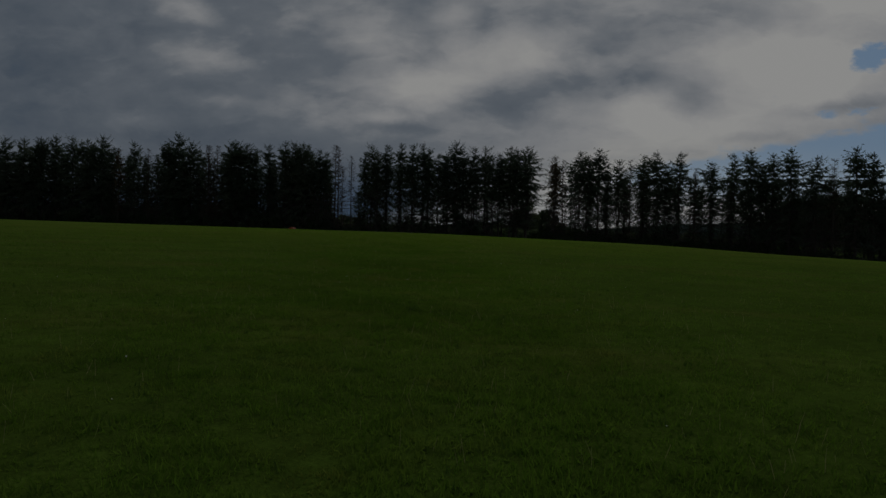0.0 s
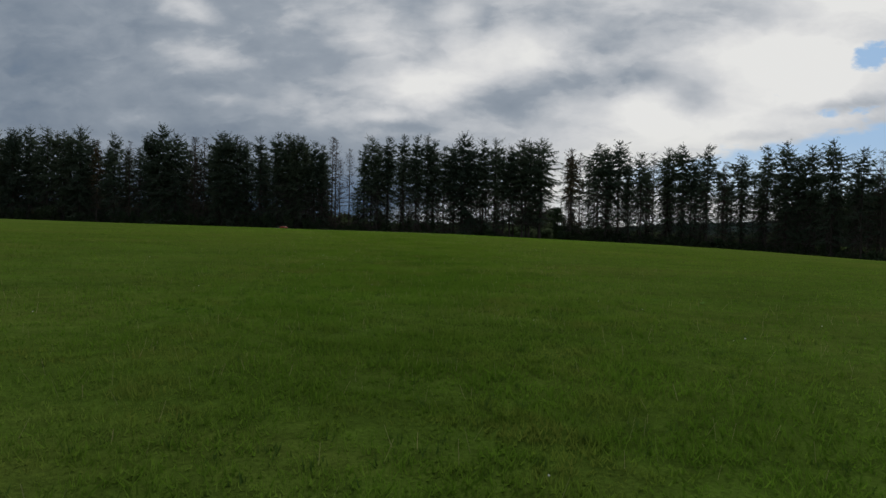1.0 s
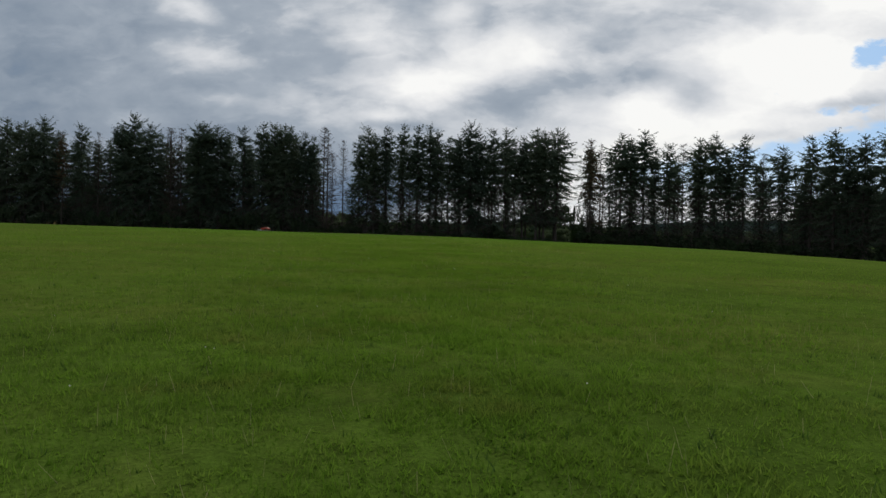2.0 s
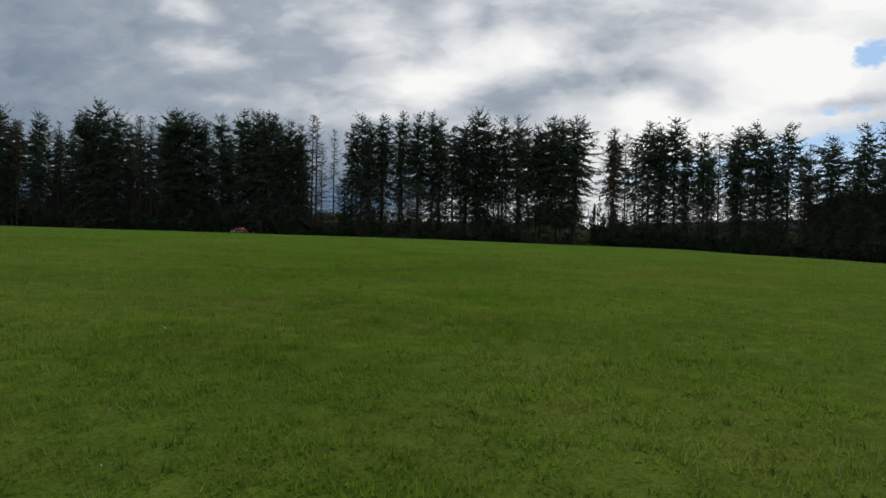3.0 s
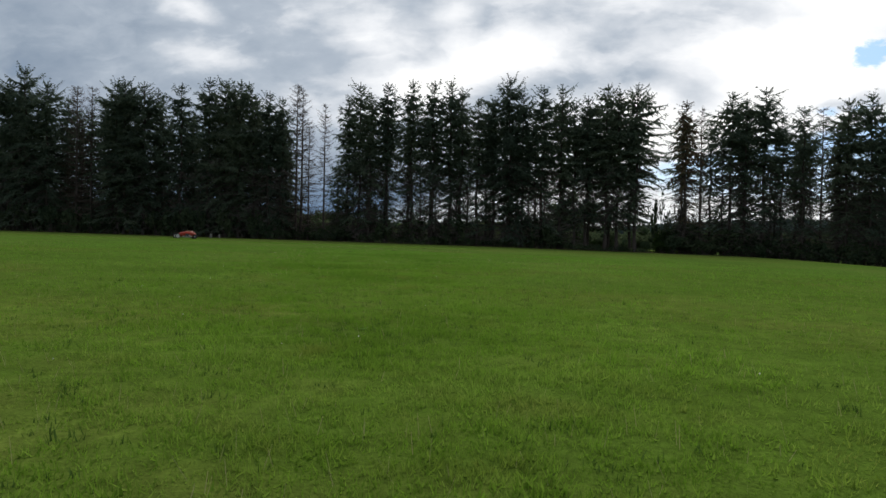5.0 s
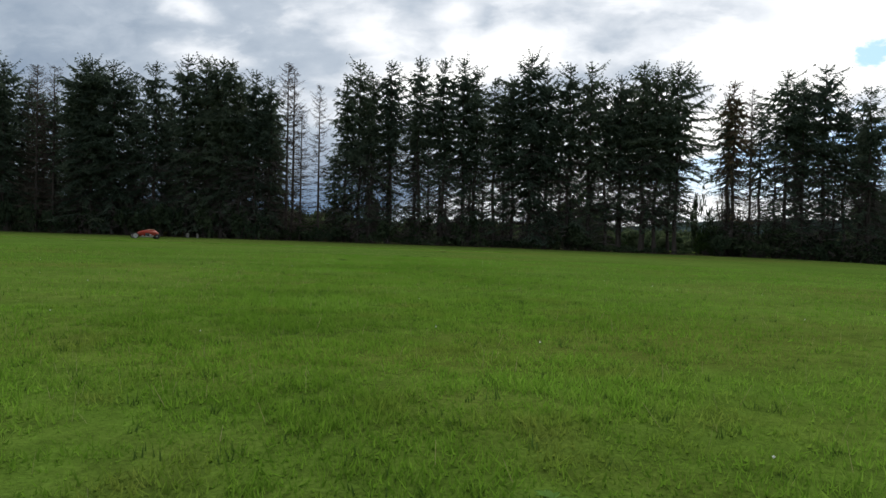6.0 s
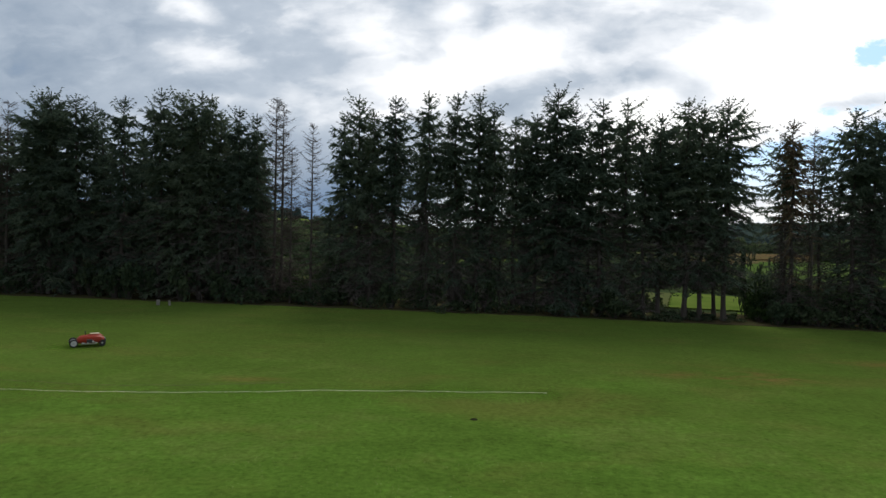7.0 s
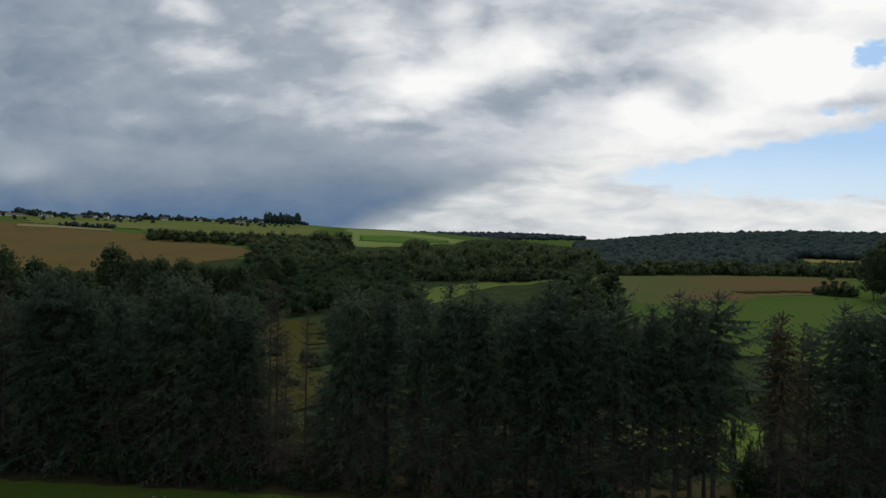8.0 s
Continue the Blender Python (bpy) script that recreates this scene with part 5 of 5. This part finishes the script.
def short_post(x, y, high, wide, tilt):
    ob = thing("marker_post", (x, y, float(ground_z(x, y)) - 0.02), "short weathered grey wooden post at the foot of the spruces", "post", "short posts")
    ob.matrix_basis = ob.matrix_basis @ pose(0, 0, 0, tilt, tilt * 0.6, 20)
    shaft = part("shaft", box_bm((wide, wide * 0.8, high), (0, 0, high / 2), 0.012, 0.94), M_POST, ob)
    part("cut_top", box_bm((wide * 0.9, wide * 0.7, 0.03), (0, 0, high + 0.012), 0.01, 0.85), M_POST, shaft, "paler cut end")
    return ob


short_post(-23.95, 104.6, 0.34, 0.22, 3)
short_post(-23.2, 104.6, 0.32, 0.14, -5)

# ---- marking tapes on the grass ----
M_CORD = material("white_cord", [(0.52, 0.53, 0.36), (0.64, 0.63, 0.46)], 0.5, 0.8, gloss=0.2)
M_CABLE = material("dark_red_cable", [(0.045, 0.018, 0.010), (0.085, 0.030, 0.016)], 0.5, 0.7, gloss=0.2)


def cord(name, points, radius, mat, label):
    """A flat tape that lies on the grass, between points given in plan."""
    p = np.array(points, float)
    k = np.linspace(0, 1, len(p))
    s = np.linspace(0, 1, 160)
    x, y = np.interp(s, k, p[:, 0]), np.interp(s, k, p[:, 1])
    y = np.convolve(np.pad(y, 8, "edge"), np.ones(17) / 17, "valid") + 0.03 * np.sin(s * 41) + 0.02 * np.sin(s * 97)
    z = ground_z(x, y)
    v, f = tubes([[((a, b, c), radius) for a, b, c in zip(x, y, z)]], 6)
    v = np.array(v)
    flat = ground_z(v[:, 0], v[:, 1])
    v[:, 2] = flat + 0.004 + (v[:, 2] - flat) * 0.15
    return tagged(new(name, raw_mesh(name, v, f, mat, True)), label, "tape")


cord("marking_tape", [(-24.0, 81.05), (-18.8, 81.0), (-15.3, 81.1), (-12.2, 81.5), (-9.2, 82.2), (-6.0, 82.5), (-2.2, 82.8)], 0.015, M_CORD, "long flat white tape lying across the mown grass")
cord("marking_tape", [(-25.0, 82.9), (-19.3, 82.2), (-16.0, 81.9), (-13.5, 82.3), (-10.5, 83.1)], 0.014, M_CABLE, "dark red tape lying in the grass")


# ---- worn spots in the turf ----
M_SOIL = material("dark_soil", [(0.014, 0.016, 0.008), (0.026, 0.026, 0.014)], 0.1, 1.0, 0.5, gloss=0.0)


def soil_spot(x, y, wide, deep, seed):
    """A low, ragged heap of earth thrown up in the grass."""
    rnd = np.random.default_rng(seed)
    bm = bmesh.new()
    bmesh.ops.create_icosphere(bm, subdivisions=3, radius=1)
    for v in bm.verts:
        k = 1 + 0.25 * math.sin(v.co.x * 5 + seed) * math.cos(v.co.y * 4 - seed) + rnd.uniform(-0.12, 0.12)
        v.co = Vector((v.co.x * wide * k, v.co.y * deep * k, v.co.z * 0.016 * k))
    me = bpy.data.meshes.new("molehill")
    bm.to_mesh(me)
    bm.free()
    me.materials.append(M_SOIL)
    ob = new("molehill", me)
    ob.matrix_basis = pose(x, y, float(ground_z(x, y)) + 0.004)
    return tagged(ob, "low dark heap of crumbled soil in the mown grass", "molehill", "molehills")


for k, (x, y, wide, deep) in enumerate(((-5.72, 72.5, 0.13, 0.11), (-5.18, 72.45, 0.10, 0.09), (-6.8, 68.2, 0.10, 0.08), (-4.7, 79.4, 0.10, 0.10))):
    soil_spot(x, y, wide, deep, 71 + k)


# ---- grass near the flight line ----
def uneven(g, x, y, cell):
    """Smooth random unevenness between -1 and 1, with lumps of about the cell's size."""
    u, v = (x + 40) / cell, (y + 10) / cell
    i, j = np.floor(u).astype(int), np.floor(v).astype(int)
    a, b = u - i, v - j
    a, b = a * a * (3 - 2 * a), b * b * (3 - 2 * b)
    grid = g.uniform(-1, 1, (i.max() + 2, j.max() + 2))
    return (grid[i, j] * (1 - a) + grid[i + 1, j] * a) * (1 - b) + (grid[i, j + 1] * (1 - a) + grid[i + 1, j + 1] * a) * b


def grass_strip():
    g = np.random.default_rng(23)
    total = 2300000
    y = g.uniform(0.9, 72, total)
    cx = np.interp(y, [0, 8.65, 29.2, 42.9, 57.5, 76], [0, -0.79, -1.81, -3.31, -5.05, -6.2])
    off = np.where(g.random(total) < 0.74, np.clip(g.normal(size=total) * 1.0, -2.4, 2.4) + g.uniform(-1.1, 1.1, total), g.normal(size=total) * 6.5)
    x = cx + off
    keep = np.abs(off) < 20
    # patchy growth at two scales
    patch = uneven(g, x, y, 1.6) + 0.8 * uneven(g, x, y, 0.6)
    tuft = uneven(g, x, y, 0.11) + 0.7 * uneven(g, x, y, 0.26)
    keep &= g.random(total) < 0.54 + 0.03 * patch + 0.14 * tuft
    x, y, patch, off, tuft = x[keep], y[keep], patch[keep], off[keep], tuft[keep]
    n = len(x)
    h = g.uniform(0.015, 0.034, n) * (1.1 + 0.14 * patch + 0.6 * tuft) * np.where(g.random(n) < 0.03, 1.5, 1.0)
    broad = g.random(n) < 0.2                      # clover and plantain leaves
    h = np.where(broad, h * 0.75, h)
    lean = g.normal(size=(n, 2)) * (np.where(broad, 0.9, 0.42) * h)[:, None]
    a = g.uniform(0, 6.28, n)
    w = g.uniform(0.0016, 0.0036, n) * np.where(broad, 2.0, 1.0) * np.interp(np.abs(off), [1.5, 3.5, 10], [1, 1.6, 3.4])
    z = ground_z(x, y) - 0.004
    b0 = np.stack([x - np.cos(a) * w, y - np.sin(a) * w, z], -1)
    b1 = np.stack([x + np.cos(a) * w, y + np.sin(a) * w, z], -1)
    tip = np.stack([x + lean[:, 0], y + lean[:, 1], z + h], -1)
    v = np.stack([b0, b1, tip], 1).reshape(-1, 3)
    ob = new("grass", raw_mesh("grass", v, np.arange(len(v)).reshape(-1, 3), M_BLADE))
    return tagged(ob, "short green meadow grass with paler dry blades", "grass", kind="stuff")


def uncut_grass():
    """Slightly longer grass where the mower has not gone: along the tapes and round the mower."""
    g = np.random.default_rng(31)
    x = g.uniform(-25.5, -1.8, 34000)
    y = np.interp(x, [-24, -15.3, -9.2, -2.2], [81.0, 81.1, 82.2, 82.8]) + g.triangular(-1.7, -0.1, 1.1, len(x))
    around = g.normal(size=(7000, 2)) * (0.75, 0.5)
    x, y = np.concatenate([x, mx + around[:, 0]]), np.concatenate([y, my - 0.45 + around[:, 1]])
    base = np.stack([x, y, ground_z(x, y) - 0.004], -1)
    h = g.uniform(0.016, 0.05, len(x)) * (1 + 0.5 * uneven(g, x + 20, y, 0.8))
    tip = base + np.stack([g.normal(size=len(x)) * 0.4 * h, g.normal(size=len(x)) * 0.4 * h, h], -1)
    v, f = blade_rows(base, tip, 0.006, g)
    return tagged(new("uncut_grass", raw_mesh("uncut_grass", v, f, M_BLADE)), "longer uncut grass along the tapes", "grass", kind="stuff")


def dark_tufts():
    """Small clumps of coarse, upright blades that the mower has left, the clumps' shade put into their darker colour.
    """
    g = np.random.default_rng(37)
    n = 9000
    y = g.uniform(1.2, 66, n)
    x = np.interp(y, [0, 8.65, 29.2, 42.9, 57.5, 76], [0, -0.79, -1.81, -3.31, -5.05, -6.2]) + g.normal(size=n) * 1.7
    keep = g.random(n) < 0.5 + 0.5 * uneven(g, x, y, 0.9)
    x, y = np.repeat(x[keep], 7), np.repeat(y[keep], 7)
    size = np.repeat(g.uniform(0.55, 1.15, keep.sum()), 7)
    n = len(x)
    x, y = x + g.normal(size=n) * 0.022 * size, y + g.normal(size=n) * 0.022 * size
    base = np.stack([x, y, ground_z(x, y) - 0.004], -1)
    h = g.uniform(0.022, 0.048, n) * size
    tip = base + np.stack([g.normal(size=n) * 0.3 * h, g.normal(size=n) * 0.3 * h, h], -1)
    v, f = blade_rows(base, tip, 0.006, g)
    return tagged(new("dark_tufts", raw_mesh("dark_tufts", v, f, M_COARSE)), "small dark tufts of coarse grass in the mown field", "grass", kind="stuff")


def dry_stalks():
    """Thin pale stalks that stand above the sward."""
    g = np.random.default_rng(29)
    n = 26000
    y = g.uniform(0.9, 76, n)
    x = np.interp(y, [0, 8.65, 29.2, 42.9, 57.5, 76], [0, -0.79, -1.81, -3.31, -5.05, -6.2]) + g.normal(size=n) * 2.6
    keep = g.random(n) < 0.45 + 0.4 * uneven(g, x, y, 0.7)
    x, y = x[keep], y[keep]
    n = len(x)
    h, a = g.uniform(0.035, 0.085, n), g.uniform(0, 6.28, n)
    w = g.uniform(0.0007, 0.0013, n)
    z = ground_z(x, y)
    lean = g.normal(size=(n, 2)) * 0.3 * h[:, None]
    root, tip = np.stack([x, y, z - 0.004], -1), np.stack([x + lean[:, 0], y + lean[:, 1], z + h], -1)
    side = np.stack([np.cos(a) * w, np.sin(a) * w, np.zeros(n)], -1)
    v = np.stack([root - side, root + side, tip + side * 0.7, tip - side * 0.7], 1).reshape(-1, 3)
    return tagged(new("dry_stalks", raw_mesh("dry_stalks", v, np.arange(len(v)).reshape(-1, 4), M_STALK)), "thin pale dry stalks standing in the grass", "grass", kind="stuff")


M_STALK = material("dry_stalk", [(0.20, 0.21, 0.085), (0.30, 0.28, 0.13)], 0.4, 0.8, island=0.5, gloss=0.1, through_light=0.2)
M_COARSE = material("coarse_grass", [(0.040, 0.078, 0.015), (0.062, 0.112, 0.023)], 0.6, 0.9, island=0.5, gloss=0.0, through_light=0.2)
grass_strip()
dark_tufts()
uncut_grass()
dry_stalks()


# ---- weeds and flowers among the grass ----
M_WEED = material("weed_leaves", [(0.085, 0.17, 0.035), (0.125, 0.225, 0.055)], 0.3, 0.8, island=0.4, each=0.5, gloss=0.0, through_light=0.3)
M_PETAL = material("white_petals", [(0.62, 0.62, 0.56), (0.75, 0.75, 0.7)], 0.1, 0.8, gloss=0.1)


def weed(seed):
    rnd = np.random.default_rng(seed)
    ob = thing("weed_plant", (0, 0, 0), "low broad-leaved green weed among the grass", "weed", "weeds in the field")
    for k in range(6):
        a, ln, w = k * 1.05 + rnd.uniform(-0.3, 0.3), rnd.uniform(0.07, 0.13), rnd.uniform(0.018, 0.03)
        rise = rnd.uniform(0.35, 0.9)
        bm = bmesh.new()
        rows = []
        for u, wide in ((0.0, 0.15), (0.35, 0.9), (0.7, 0.8), (1.0, 0.05)):
            x = ln * u
            z = 0.015 + ln * (rise * u - 0.55 * rise * u * u)
            rows.append([bm.verts.new((math.cos(a) * x - math.sin(a) * s * w * wide, math.sin(a) * x + math.cos(a) * s * w * wide, z + abs(s) * 0.006)) for s in (-1, 0, 1)])
        for p, q in zip(rows, rows[1:]):
            for i in range(2):
                bm.faces.new((p[i], p[i + 1], q[i + 1], q[i]))
        part("leaf", bm, M_WEED, ob)
    return ob


weeds = [weed(51), weed(52)]
g = np.random.default_rng(61)
for k in range(36):
    y = g.uniform(2.5, 72)
    x = float(np.interp(y, [0, 29, 57, 76], [0, -1.8, -5.05, -6.2])) + g.normal() * 2.2
    m = pose(x, y, float(ground_z(x, y)), 0, 0, g.uniform(0, 360)) @ Matrix.Diagonal((*[g.uniform(0.25, 0.45)] * 3, 1))
    ob = weeds[k] if k < 2 else copy_thing(weeds[k % 2], Matrix.Identity(4))
    ob.matrix_basis = m

tall_weed = copy_thing(weeds[0], Matrix.Identity(4))
tall_weed.matrix_basis = pose(-4.56, 45.1, float(ground_z(-4.56, 45.1)), 0, 0, 40) @ Matrix.Diagonal((0.6, 0.6, 0.8, 1))
tagged(tall_weed, "broad-leaved light green weed taller than the grass")


def clover():
    """White flower heads standing a little above the grass."""
    verts, faces = [], []
    for k in range(160):
        y = g.uniform(2.5, 74)
        x = float(np.interp(y, [0, 29, 57, 76], [0, -1.8, -5.05, -6.2])) + g.normal() * 2.6
        z, r = float(ground_z(x, y)) + g.uniform(0.045, 0.075), g.uniform(0.003, 0.006)
        n = len(verts)
        verts += [(x + r, y, z), (x - r * 0.5, y + r * 0.9, z), (x - r * 0.5, y - r * 0.9, z), (x, y, z + r), (x, y, z - r * 0.8)]
        faces += [(n, n + 1, n + 3), (n + 1, n + 2, n + 3), (n + 2, n, n + 3), (n + 1, n, n + 4), (n + 2, n + 1, n + 4), (n, n + 2, n + 4)]
    return tagged(new("clover_flowers", raw_mesh("clover_flowers", verts, faces, M_PETAL)), "small white clover heads among the grass", "flowers", kind="stuff")


clover()
